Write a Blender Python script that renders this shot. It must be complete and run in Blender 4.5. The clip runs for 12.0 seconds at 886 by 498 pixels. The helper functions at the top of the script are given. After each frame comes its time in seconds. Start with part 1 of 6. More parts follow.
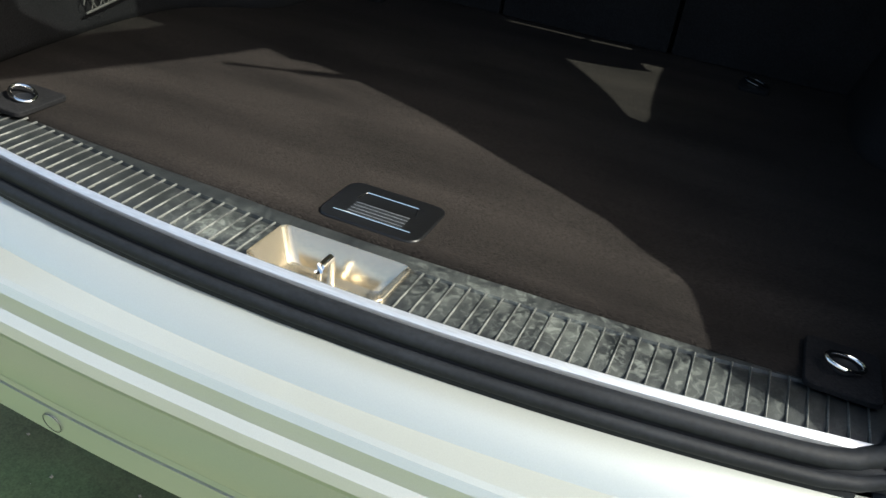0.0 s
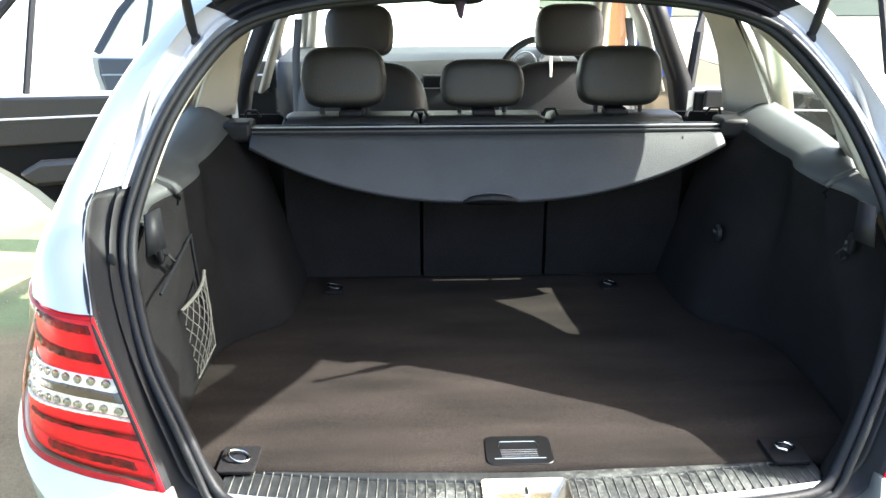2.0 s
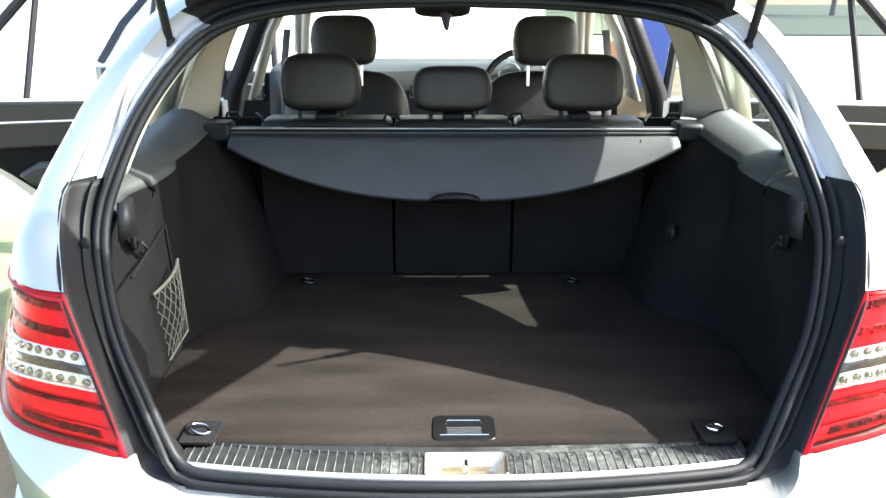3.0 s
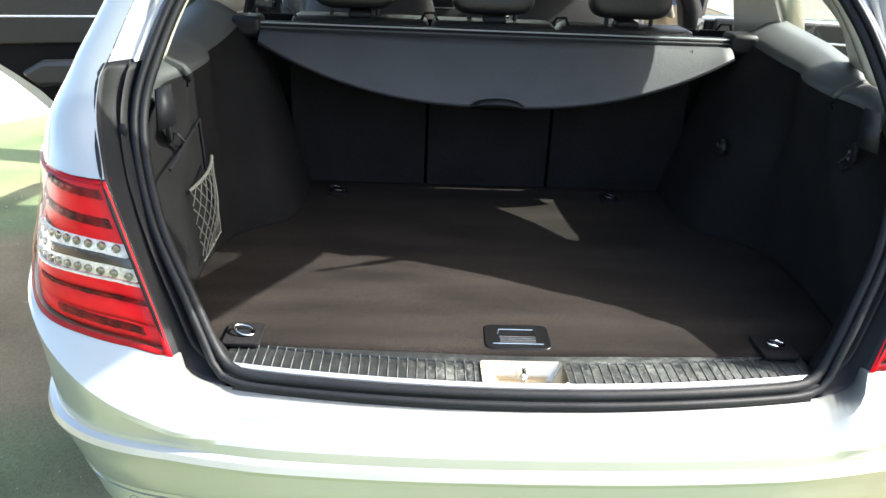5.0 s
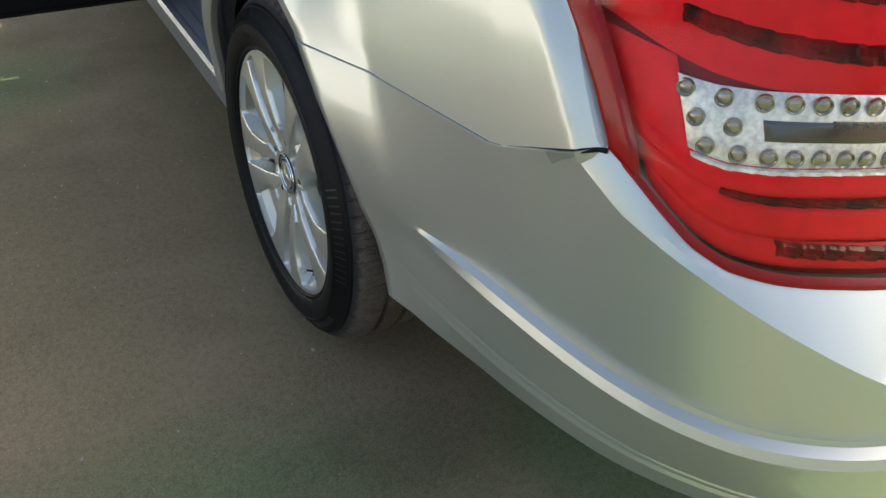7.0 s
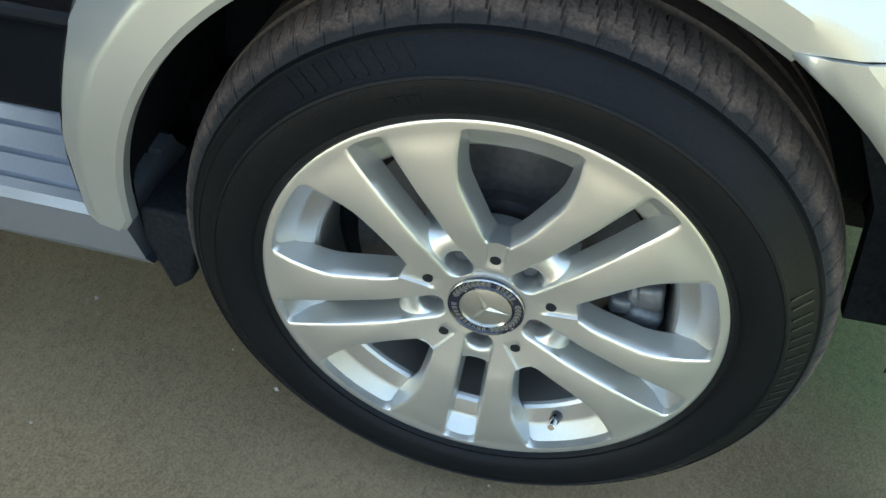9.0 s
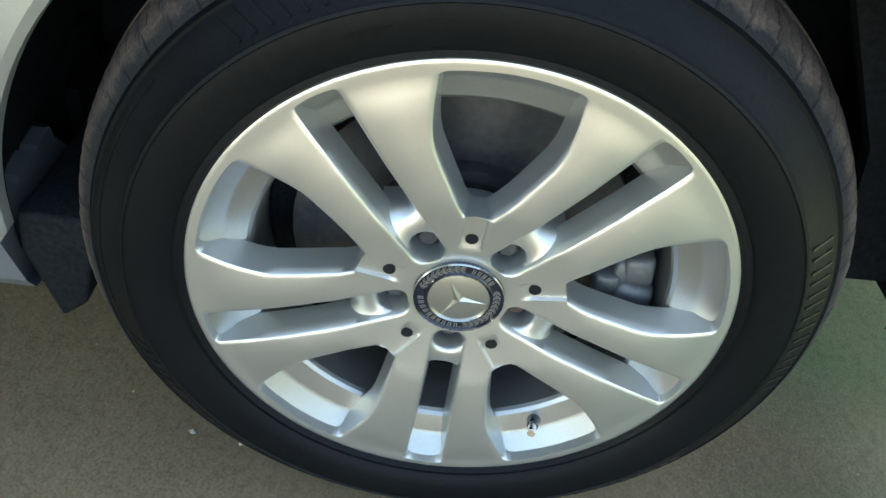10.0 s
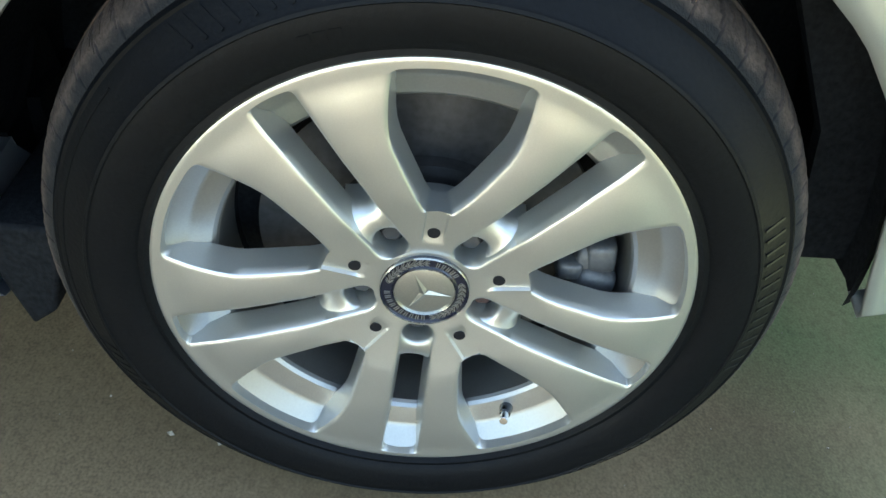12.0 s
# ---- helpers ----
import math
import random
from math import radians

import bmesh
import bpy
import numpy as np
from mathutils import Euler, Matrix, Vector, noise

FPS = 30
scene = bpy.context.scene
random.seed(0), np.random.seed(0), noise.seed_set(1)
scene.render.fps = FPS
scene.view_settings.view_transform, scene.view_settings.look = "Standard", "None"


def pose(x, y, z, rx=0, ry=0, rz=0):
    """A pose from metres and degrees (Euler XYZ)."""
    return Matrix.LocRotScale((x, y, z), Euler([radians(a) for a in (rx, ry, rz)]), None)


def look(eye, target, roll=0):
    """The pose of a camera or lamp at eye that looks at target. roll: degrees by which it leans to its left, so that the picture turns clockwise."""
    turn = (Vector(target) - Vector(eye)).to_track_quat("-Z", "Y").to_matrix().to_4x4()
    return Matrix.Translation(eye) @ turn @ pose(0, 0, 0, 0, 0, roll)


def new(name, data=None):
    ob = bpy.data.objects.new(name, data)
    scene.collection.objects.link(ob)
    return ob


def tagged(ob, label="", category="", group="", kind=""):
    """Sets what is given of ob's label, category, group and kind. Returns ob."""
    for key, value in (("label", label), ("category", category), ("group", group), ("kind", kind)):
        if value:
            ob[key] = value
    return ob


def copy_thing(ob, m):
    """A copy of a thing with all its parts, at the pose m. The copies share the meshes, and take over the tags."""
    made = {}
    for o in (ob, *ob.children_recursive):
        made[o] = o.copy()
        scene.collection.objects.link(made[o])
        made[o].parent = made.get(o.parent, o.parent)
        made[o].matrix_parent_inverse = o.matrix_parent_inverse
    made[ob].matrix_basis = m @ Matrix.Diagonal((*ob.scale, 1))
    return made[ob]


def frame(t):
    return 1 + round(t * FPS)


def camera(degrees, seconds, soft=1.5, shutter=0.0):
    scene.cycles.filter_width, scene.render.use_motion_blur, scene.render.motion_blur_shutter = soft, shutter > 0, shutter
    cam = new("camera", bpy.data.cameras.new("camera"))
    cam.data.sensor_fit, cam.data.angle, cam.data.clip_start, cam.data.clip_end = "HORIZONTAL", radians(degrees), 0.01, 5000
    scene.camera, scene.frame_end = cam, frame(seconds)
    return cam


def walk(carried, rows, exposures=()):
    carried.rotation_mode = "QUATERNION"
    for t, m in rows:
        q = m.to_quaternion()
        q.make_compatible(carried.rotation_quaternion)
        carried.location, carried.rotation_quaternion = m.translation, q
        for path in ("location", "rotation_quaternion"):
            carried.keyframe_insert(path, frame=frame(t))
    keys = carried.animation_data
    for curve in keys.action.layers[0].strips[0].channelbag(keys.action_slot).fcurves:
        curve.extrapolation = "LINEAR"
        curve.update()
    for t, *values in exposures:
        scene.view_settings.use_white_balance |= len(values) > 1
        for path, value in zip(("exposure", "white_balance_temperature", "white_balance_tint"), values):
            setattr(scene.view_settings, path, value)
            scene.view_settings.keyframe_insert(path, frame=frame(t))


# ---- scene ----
cam = camera(58.2, 12.0)

PATH = [
    (0, (0.314, -0.406, 1.017), (-0.252, 1.210, -0.018), 8.1),
    (0.5, (0.037, -0.511, 1.092), (0.024, 1.211, 0.076), 7.7),
    (1, (-0.088, -0.68, 1.179), (0.0, 1.105, 0.282), 6.3),
    (1.5, (-0.178, -0.804, 1.337), (-0.091, 1.022, 0.525), 2.8),
    (2, (-0.175, -0.936, 1.411), (-0.115, 0.95, 0.746), -0.1),
    (2.5, (-0.066, -1.041, 1.401), (-0.037, 0.859, 0.775), 0.0),
    (4.5, (-0.078, -1.051, 1.382), (0.002, 0.841, 0.741), 1.8),
    (5, (-0.197, -0.992, 1.315), (-0.121, 0.845, 0.529), 2.5),
    (5.5, (-0.432, -0.913, 1.244), (-0.369, 0.859, 0.319), -1.3),
    (5.8, (-0.606, -0.798, 1.165), (-0.531, 0.929, 0.159), -1.0),
    (6, (-0.732, -0.693, 1.133), (-0.601, 0.998, 0.072), -4.3),
    (6.5, (-1.031, -0.408, 1.06), (-0.639, 1.153, -0.127), 0.7),
    (6.6, (-1.100, -0.343, 1.045), (-0.546, 1.201, -0.100), 2.1),
    (6.8, (-1.208, -0.219, 1.055), (-0.467, 1.217, -0.124), 3.5),
    (7, (-1.296, -0.100, 1.048), (-0.458, 1.283, -0.130), 3.0),
    (7.2, (-1.340, 0.049, 1.016), (-0.443, 1.426, -0.124), -0.3),
    (7.5, (-1.445, 0.277, 1.023), (-0.420, 1.520, -0.162), -1.8),
    (7.7, (-1.484, 0.425, 1.014), (-0.389, 1.563, -0.214), -0.9),
    (9.3, (-1.409, 1.110, 0.805), (0.074, 1.160, -0.536), 7.9),
    (9.5, (-1.404, 1.128, 0.765), (0.118, 1.096, -0.532), 9.2),
    (10, (-1.380, 1.134, 0.758), (0.142, 1.059, -0.537), 8.7),
    (10.5, (-1.381, 1.130, 0.757), (0.122, 1.017, -0.557), 8.5),
    (11, (-1.378, 1.125, 0.753), (0.136, 1.012, -0.549), 8.0),
    (11.5, (-1.375, 1.124, 0.753), (0.132, 1.010, -0.557), 7.8),
    (12, (-1.385, 1.117, 0.768), (0.123, 1.004, -0.540), 7.5),
]
walk(cam, [(t, look(eye, target, roll)) for t, eye, target, roll in PATH],
     exposures=[(0,1.62,6400,3),(.7,1.68,6400,4),(1.2,2.75,6450,7),(1.8,3.38,6450,8),(2.5,3.1,6400,8),(4.5,3.15,6400,8),(5.0,2.7,6450,8),(5.5,1.78,6600,9),(6.0,1.55,6600,10),(6.5,1.52,6700,10),(7.0,2.0,7050,9),(7.2,2.2,7050,9),(7.5,2.55,6800,3),(9.5,3.18,6950,2),(12,3.18,6950,2)])



# ---- daylight: a clear sky, sun from the car's right ----
SUN = Vector((1.10, 0.012, 1.0)).normalized()
world = bpy.data.worlds.new("sky")
scene.world = world
world.use_nodes = True
wn = world.node_tree
sky = wn.nodes.new("ShaderNodeTexSky")
sky.sky_type = 'NISHITA'
sky.sun_disc = False
sky.air_density, sky.dust_density, sky.ozone_density = 1.0, 4.5, 0.7
sky.sun_elevation = math.asin(SUN.z)
sky.sun_rotation = math.atan2(SUN.x, SUN.y)
wn.links.new(sky.outputs[0], wn.nodes["Background"].inputs[0])
wn.nodes["Background"].inputs[1].default_value = 0.117
sun_data = bpy.data.lights.new("sun", 'SUN')
sun_data.energy, sun_data.angle, sun_data.color = 3.8, radians(0.5), (1.0, 0.95, 0.87)
sun = new("sun", sun_data)
sun.matrix_world = look(SUN * 30, (0, 0, 0))


# ---- materials ----
def mat(name, col, rough=0.5, metal=0.0, col2=None, scale=6.0, fine=180.0, var=0.12, bump=0.08, coat=0.0, trans=0.0, emit=None, spec=0.5, contrast=0.5, stretch=(1, 1, 1)):
    m = bpy.data.materials.new(name)
    m.use_nodes = True
    nt = m.node_tree
    b = nt.nodes["Principled BSDF"]
    co = nt.nodes.new("ShaderNodeTexCoord")
    mp = nt.nodes.new("ShaderNodeMapping")
    mp.inputs["Scale"].default_value = stretch
    nt.links.new(co.outputs["Object"], mp.inputs[0])
    n1 = nt.nodes.new("ShaderNodeTexNoise")
    n1.inputs["Scale"].default_value, n1.inputs["Detail"].default_value = scale, 6
    n2 = nt.nodes.new("ShaderNodeTexNoise")
    n2.inputs["Scale"].default_value, n2.inputs["Detail"].default_value = fine, 3
    nt.links.new(mp.outputs[0], n1.inputs["Vector"])
    nt.links.new(mp.outputs[0], n2.inputs["Vector"])
    r1 = nt.nodes.new("ShaderNodeValToRGB")
    r1.color_ramp.elements[0].position, r1.color_ramp.elements[1].position = 0.5 - contrast / 2, 0.5 + contrast / 2
    c2 = col2 or tuple(min(1, c * (1 + var)) for c in col)
    r1.color_ramp.elements[0].color = (*[c * (1 - var * (col2 is None)) for c in col], 1)
    r1.color_ramp.elements[1].color = (*c2, 1)
    nt.links.new(n1.outputs[0], r1.inputs[0])
    mx = nt.nodes.new("ShaderNodeMix")
    mx.data_type, mx.blend_type = 'RGBA', 'MULTIPLY'
    mx.inputs[0].default_value = 1.0
    r2 = nt.nodes.new("ShaderNodeValToRGB")
    r2.color_ramp.elements[0].position, r2.color_ramp.elements[1].position = 0.3, 0.7
    lo = max(0.0, 1 - 2 * var)
    r2.color_ramp.elements[0].color, r2.color_ramp.elements[1].color = (lo, lo, lo, 1), (1, 1, 1, 1)
    nt.links.new(n2.outputs[0], r2.inputs[0])
    nt.links.new(r1.outputs[0], mx.inputs[6])
    nt.links.new(r2.outputs[0], mx.inputs[7])
    nt.links.new(mx.outputs[2], b.inputs["Base Color"])
    b.inputs["Roughness"].default_value, b.inputs["Metallic"].default_value = rough, metal
    b.inputs["Coat Weight"].default_value, b.inputs["Coat Roughness"].default_value = coat, 0.05
    b.inputs["Specular IOR Level"].default_value = spec
    b.inputs["Transmission Weight"].default_value = trans
    if emit:
        b.inputs["Emission Color"].default_value, b.inputs["Emission Strength"].default_value = (*emit[:3], 1), emit[3]
    if bump:
        bp = nt.nodes.new("ShaderNodeBump")
        bp.inputs["Strength"].default_value, bp.inputs["Distance"].default_value = bump, 0.004
        nt.links.new(n2.outputs[0], bp.inputs["Height"])
        nt.links.new(bp.outputs[0], b.inputs["Normal"])
    return m


def glass_mat(name, col, rough=0.0, graze=0.8, straight=0.06):
    """Thin pane: mostly straight through, with a glossy skin."""
    m = bpy.data.materials.new(name)
    m.use_nodes = True
    nt = m.node_tree
    nt.nodes.remove(nt.nodes["Principled BSDF"])
    t = nt.nodes.new("ShaderNodeBsdfTransparent")
    t.inputs[0].default_value = (*col, 1)
    g = nt.nodes.new("ShaderNodeBsdfGlossy")
    g.inputs[1].default_value = rough
    lw = nt.nodes.new("ShaderNodeLayerWeight")
    pw = nt.nodes.new("ShaderNodeMath")
    pw.operation, pw.inputs[1].default_value = 'POWER', 5.0
    nt.links.new(lw.outputs[1], pw.inputs[0])
    ma = nt.nodes.new("ShaderNodeMath")
    ma.operation, ma.inputs[1].default_value, ma.inputs[2].default_value = 'MULTIPLY_ADD', graze, straight
    nt.links.new(pw.outputs[0], ma.inputs[0])
    x = nt.nodes.new("ShaderNodeMixShader")
    nt.links.new(ma.outputs[0], x.inputs[0])
    nt.links.new(t.outputs[0], x.inputs[1])
    nt.links.new(g.outputs[0], x.inputs[2])
    nt.links.new(x.outputs[0], nt.nodes["Material Output"].inputs[0])
    return m


M_SILVER = mat("silver_paint", (0.425, 0.444, 0.420), 0.34, 0.62, scale=3, fine=900, var=0.03, bump=0.015, coat=0.6)
M_JAMB = mat("silver_jamb_paint", (0.50, 0.52, 0.54), 0.35, 0.6, scale=3, fine=600, var=0.05, bump=0.02, coat=0.3)
# the jamb's silver at under half its brightness and bluer, for the rocker
M_STEP = mat("dark_silver_step", (0.215, 0.235, 0.265), 0.38, 0.6, scale=3, fine=600, var=0.06, bump=0.02, coat=0.2)
M_BLACK = mat("black_trim", (0.0105, 0.0115, 0.0145), 0.5, scale=8, fine=500, var=0.2, bump=0.08, spec=0.22)
M_GRIP = mat("grip_plastic", (0.006, 0.0063, 0.007), 0.34, scale=8, fine=400, var=0.2, bump=0.05, spec=0.25)
M_GLOSS = mat("gloss_black", (0.010, 0.011, 0.012), 0.16, scale=8, fine=300, var=0.1, bump=0.0, coat=0.4)
M_NAVY = mat("cap_enamel", (0.010, 0.012, 0.026), 0.22, scale=8, fine=300, var=0.1, bump=0.0, coat=0.4)
M_CAPSILVER = mat("cap_silver", (0.46, 0.46, 0.42), 0.34, 0.85, scale=20, fine=600, var=0.06, bump=0.02)
M_RUBBER = mat("seal_rubber", (0.0095, 0.0112, 0.0142), 0.55, scale=12, fine=250, var=0.25, bump=0.06, spec=0.22)
M_TYRE = mat("tyre_rubber", (0.0036, 0.0046, 0.0060), 0.50, col2=(0.0062, 0.0068, 0.0074), scale=9, fine=260, var=0.18, bump=0.12, spec=0.13)
M_TREAD = mat("dusty_tread", (0.045, 0.032, 0.024), 0.85, col2=(0.14, 0.096, 0.070), scale=20, fine=240, var=0.25, bump=0.3)
M_ALLOY = mat("alloy_paint", (0.640, 0.650, 0.620), 0.36, 0.87, scale=5, fine=900, var=0.03, bump=0.01, coat=0.0)
M_BARREL = mat("barrel_paint", (0.42, 0.425, 0.41), 0.33, 0.82, col2=(0.36, 0.36, 0.345), scale=14, fine=500, var=0.04, bump=0.0)
M_CHROME = mat("chrome", (0.85, 0.85, 0.83), 0.08, 1.0, scale=8, fine=200, var=0.04, bump=0.0)
M_STEEL = mat("brushed_strip", (0.60, 0.62, 0.65), 0.36, 0.75, scale=14, fine=160, var=0.1, bump=0.03, stretch=(0.3, 6, 6))
M_TRAY = mat("gold_grey_plate", (0.58, 0.50, 0.37), 0.22, 0.9, col2=(0.64, 0.56, 0.42), scale=20, fine=300, var=0.05, bump=0.02)
M_CARPET = mat("load_carpet", (0.0135, 0.0115, 0.0104), 0.95, col2=(0.0335, 0.0282, 0.0250), scale=4.5, fine=420, var=0.38, bump=0.55, spec=0.1, contrast=0.42, stretch=(0.7, 2.8, 1))
M_TRIMFELT = mat("side_trim_felt", (0.011, 0.011, 0.012), 0.95, scale=9, fine=380, var=0.25, bump=0.35, spec=0.1)
M_RIB = mat("sill_plastic", (0.013, 0.0155, 0.017), 0.38, col2=(0.030, 0.033, 0.034), scale=60, fine=700, var=0.35, bump=0.12, contrast=0.30, stretch=(2.5, 0.6, 1))
M_SCUFF = mat("scuffed_rib", (0.016, 0.019, 0.020), 0.42, col2=(0.15, 0.155, 0.145), scale=24, fine=400, var=0.3, bump=0.1, contrast=0.35)
M_GREYTRIM = mat("grey_shelf_plastic", (0.054, 0.060, 0.064), 0.6, scale=8, fine=500, var=0.1, bump=0.15)
M_BEIGE = mat("pale_pillar_trim", (0.44, 0.43, 0.39), 0.7, scale=6, fine=500, var=0.05, bump=0.12)
M_COVER = mat("cover_vinyl", (0.041, 0.045, 0.052), 0.62, scale=10, fine=420, var=0.12, bump=0.25)
M_LEATHER = mat("black_leather", (0.0080, 0.0092, 0.0108), 0.45, scale=10, fine=260, var=0.15, bump=0.25)
M_CARD = mat("door_card_vinyl", (0.0055, 0.006, 0.0065), 0.6, scale=10, fine=400, var=0.12, bump=0.15, spec=0.08)
M_DASH = mat("dash_plastic", (0.016, 0.018, 0.020), 0.6, scale=10, fine=400, var=0.1, bump=0.15)
M_RED = mat("red_lens", (0.66, 0.008, 0.016), 0.25, scale=5, fine=60, var=0.10, bump=0.0, spec=0.08)
M_DARKRED = mat("dark_red_band", (0.045, 0.003, 0.005), 0.12, col2=(0.24, 0.005, 0.008), scale=34, fine=90, var=0.3, bump=0.05, spec=0.06, contrast=0.22, stretch=(1, 1, 0.5))
M_HOUSERED = mat("housing_red", (0.44, 0.006, 0.012), 0.3, scale=18, fine=60, var=0.12, bump=0.0, spec=0.1)
M_RIMRED = mat("deep_red_rim", (0.24, 0.003, 0.006), 0.14, scale=5, fine=60, var=0.1, bump=0.0, spec=0.2)
M_CLEAR = mat("clear_reflector", (0.72, 0.71, 0.65), 0.28, 0.25, scale=40, fine=200, var=0.2, bump=0.2, coat=0.3)
M_LED = mat("led_lens", (0.28, 0.27, 0.24), 0.12, 0.80, scale=30, fine=160, var=0.25, bump=0.1, coat=1.0)
M_HATCH = mat("hatched_reflector_grey", (0.065, 0.065, 0.060), 0.25, 0.5, scale=160, fine=300, var=0.4, bump=0.4, coat=0.3)
M_SMOKE = mat("smoked_lens", (0.016, 0.015, 0.016), 0.12, scale=30, fine=200, var=0.2, bump=0.1, coat=0.8)
M_DISC = mat("brake_disc", (0.115, 0.112, 0.112), 0.45, 0.5, col2=(0.055, 0.057, 0.061), scale=15, fine=120, var=0.2, bump=0.1)
M_RUST = mat("rusty_bolt", (0.09, 0.045, 0.035), 0.7, scale=60, fine=400, var=0.3, bump=0.2)
M_CALIPER = mat("caliper_metal", (0.13, 0.135, 0.14), 0.5, 0.5, scale=20, fine=200, var=0.15, bump=0.1)
M_LINER = mat("arch_liner", (0.0150, 0.0165, 0.0185), 0.9, scale=9, fine=200, var=0.25, bump=0.3, spec=0.06)
M_NET = mat("net_cord", (0.080, 0.077, 0.070), 0.8, scale=60, fine=400, var=0.2, bump=0.2)
M_MARK = mat("moulded_mark", (0.0062, 0.0070, 0.0080), 0.42, scale=30, fine=200, var=0.1, bump=0.1)
M_GLASS = glass_mat("window_glass", (0.80, 0.88, 0.84))
M_LENS = glass_mat("lamp_glass", (0.97, 0.96, 0.95), 0.0, 0.5, 0.018)
M_SIDEGLASS = glass_mat("side_glass", (0.84, 0.90, 0.86))
M_TINT = glass_mat("tinted_glass", (0.40, 0.44, 0.42))
M_WALL = mat("white_wall", (0.64, 0.72, 0.73), 0.8, scale=1.2, fine=40, var=0.05, bump=0.1)
M_BLUE = mat("blue_paint", (0.02, 0.06, 0.26), 0.5, scale=3, fine=60, var=0.1)
M_ORANGE = mat("orange_paint", (0.62, 0.26, 0.10), 0.6, scale=3, fine=60, var=0.1)
M_CONC = mat("pale_concrete", (0.72, 0.71, 0.67), 0.9, col2=(0.78, 0.77, 0.74), scale=2, fine=60, var=0.08, bump=0.2)
M_ROAD = mat("sandy_road", (0.38, 0.34, 0.27), 0.95, scale=1, fine=30, var=0.12, bump=0.2)
M_GRIT = mat("pale_grit", (0.42, 0.38, 0.31), 0.9, scale=40, fine=300, var=0.3)
M_GRASS = mat("grass", (0.026, 0.042, 0.014), 0.9, col2=(0.045, 0.065, 0.022), scale=2, fine=40, var=0.3, bump=0.3)
M_LEAF = mat("leaf", (0.03, 0.075, 0.02), 0.7, col2=(0.07, 0.13, 0.035), scale=3, fine=30, var=0.2, bump=0.0)
M_BARK = mat("bark", (0.13, 0.09, 0.06), 0.9, scale=8, fine=60, var=0.3, bump=0.4)
M_POST = mat("grey_post", (0.35, 0.33, 0.30), 0.8, scale=8, fine=60, var=0.2)
M_PURPLE = mat("purple_tag", (0.16, 0.12, 0.24), 0.7, scale=20, fine=200, var=0.3)


def ground_mat():
    """Worn green coat on rough brown-grey ground, with streaks and stains."""
    m = mat("worn_green_ground", (0.190, 0.146, 0.081), 0.93, col2=(0.250, 0.190, 0.104), scale=1.6, fine=280, var=0.22, bump=0.11)
    nt = m.node_tree
    b = nt.nodes["Principled BSDF"]
    co = [n for n in nt.nodes if n.bl_idname == "ShaderNodeTexCoord"][0]

    def node(kind, **vals):
        n = nt.nodes.new(kind)
        for k, v in vals.items():
            n.inputs[k].default_value = v
        return n

    def math_node(op, a, c):
        n = nt.nodes.new("ShaderNodeMath")
        n.operation = op
        for k, v in enumerate((a, c)):
            if isinstance(v, (int, float)):
                n.inputs[k].default_value = v
            else:
                nt.links.new(v, n.inputs[k])
        return n.outputs[0]

    def ramp(src, lo, hi):
        r = nt.nodes.new("ShaderNodeValToRGB")
        r.color_ramp.elements[0].position, r.color_ramp.elements[1].position = lo, hi
        nt.links.new(src, r.inputs[0])
        return r.outputs[0]

    def blend(kind, fac, a, c):
        n = nt.nodes.new("ShaderNodeMix")
        n.data_type, n.blend_type = 'RGBA', kind
        for k, v in ((0, fac), (6, a), (7, c)):
            if isinstance(v, (int, float, tuple)):
                n.inputs[k].default_value = v
            else:
                nt.links.new(v, n.inputs[k])
        return n.outputs[2]

    # where the green coat is left: broad patches with ragged borders
    wob = node("ShaderNodeTexNoise", Scale=2.2, Detail=6.0)
    nt.links.new(co.outputs["Object"], wob.inputs["Vector"])
    total = None
    for cx, cy, rx, ry in ((-1.45, .25, 1.0, .78), (-1.85, 2.45, 1.0, .46), (-3.0, 3.2, 1.7, 1.7), (-.45, .50, .42, .42), (-.1, -.05, 1.5, .62), (.4, -2.0, 7.0, 3.1), (-7.0, 2.5, 5.2, 7.0)):
        mp = nt.nodes.new("ShaderNodeMapping")
        mp.inputs["Location"].default_value = (-cx / rx, -cy / ry, 0)
        mp.inputs["Scale"].default_value = (1 / rx, 1 / ry, 0)
        nt.links.new(co.outputs["Object"], mp.inputs[0])
        g = nt.nodes.new("ShaderNodeTexGradient")
        g.gradient_type = 'SPHERICAL'
        nt.links.new(mp.outputs[0], g.inputs[0])
        total = g.outputs[1] if total is None else math_node('MAXIMUM', total, g.outputs[1])
    mask = ramp(math_node('ADD', math_node('MULTIPLY', total, 0.85), math_node('MULTIPLY', wob.outputs[0], 0.55)), 0.36, 0.74)
    old = b.inputs["Base Color"].links[0].from_socket
    green = blend('MULTIPLY', 1.0, old, (0.52, 0.98, 0.74, 1))
    col = blend('MIX', mask, old, green)
    # long faint streaks of dust and darker damp stains
    mp = nt.nodes.new("ShaderNodeMapping")
    mp.inputs["Rotation"].default_value = (0, 0, radians(58))
    mp.inputs["Scale"].default_value = (1.0, 3.2, 1)
    nt.links.new(co.outputs["Object"], mp.inputs[0])
    st = node("ShaderNodeTexNoise", Scale=1.3, Detail=7.0)
    nt.links.new(mp.outputs[0], st.inputs["Vector"])
    col = blend('MIX', math_node('MULTIPLY', ramp(st.outputs[0], 0.50, 0.76), 0.32), col, (0.285, 0.222, 0.135, 1))
    dk = node("ShaderNodeTexNoise", Scale=2.6, Detail=8.0)
    nt.links.new(co.outputs["Object"], dk.inputs["Vector"])
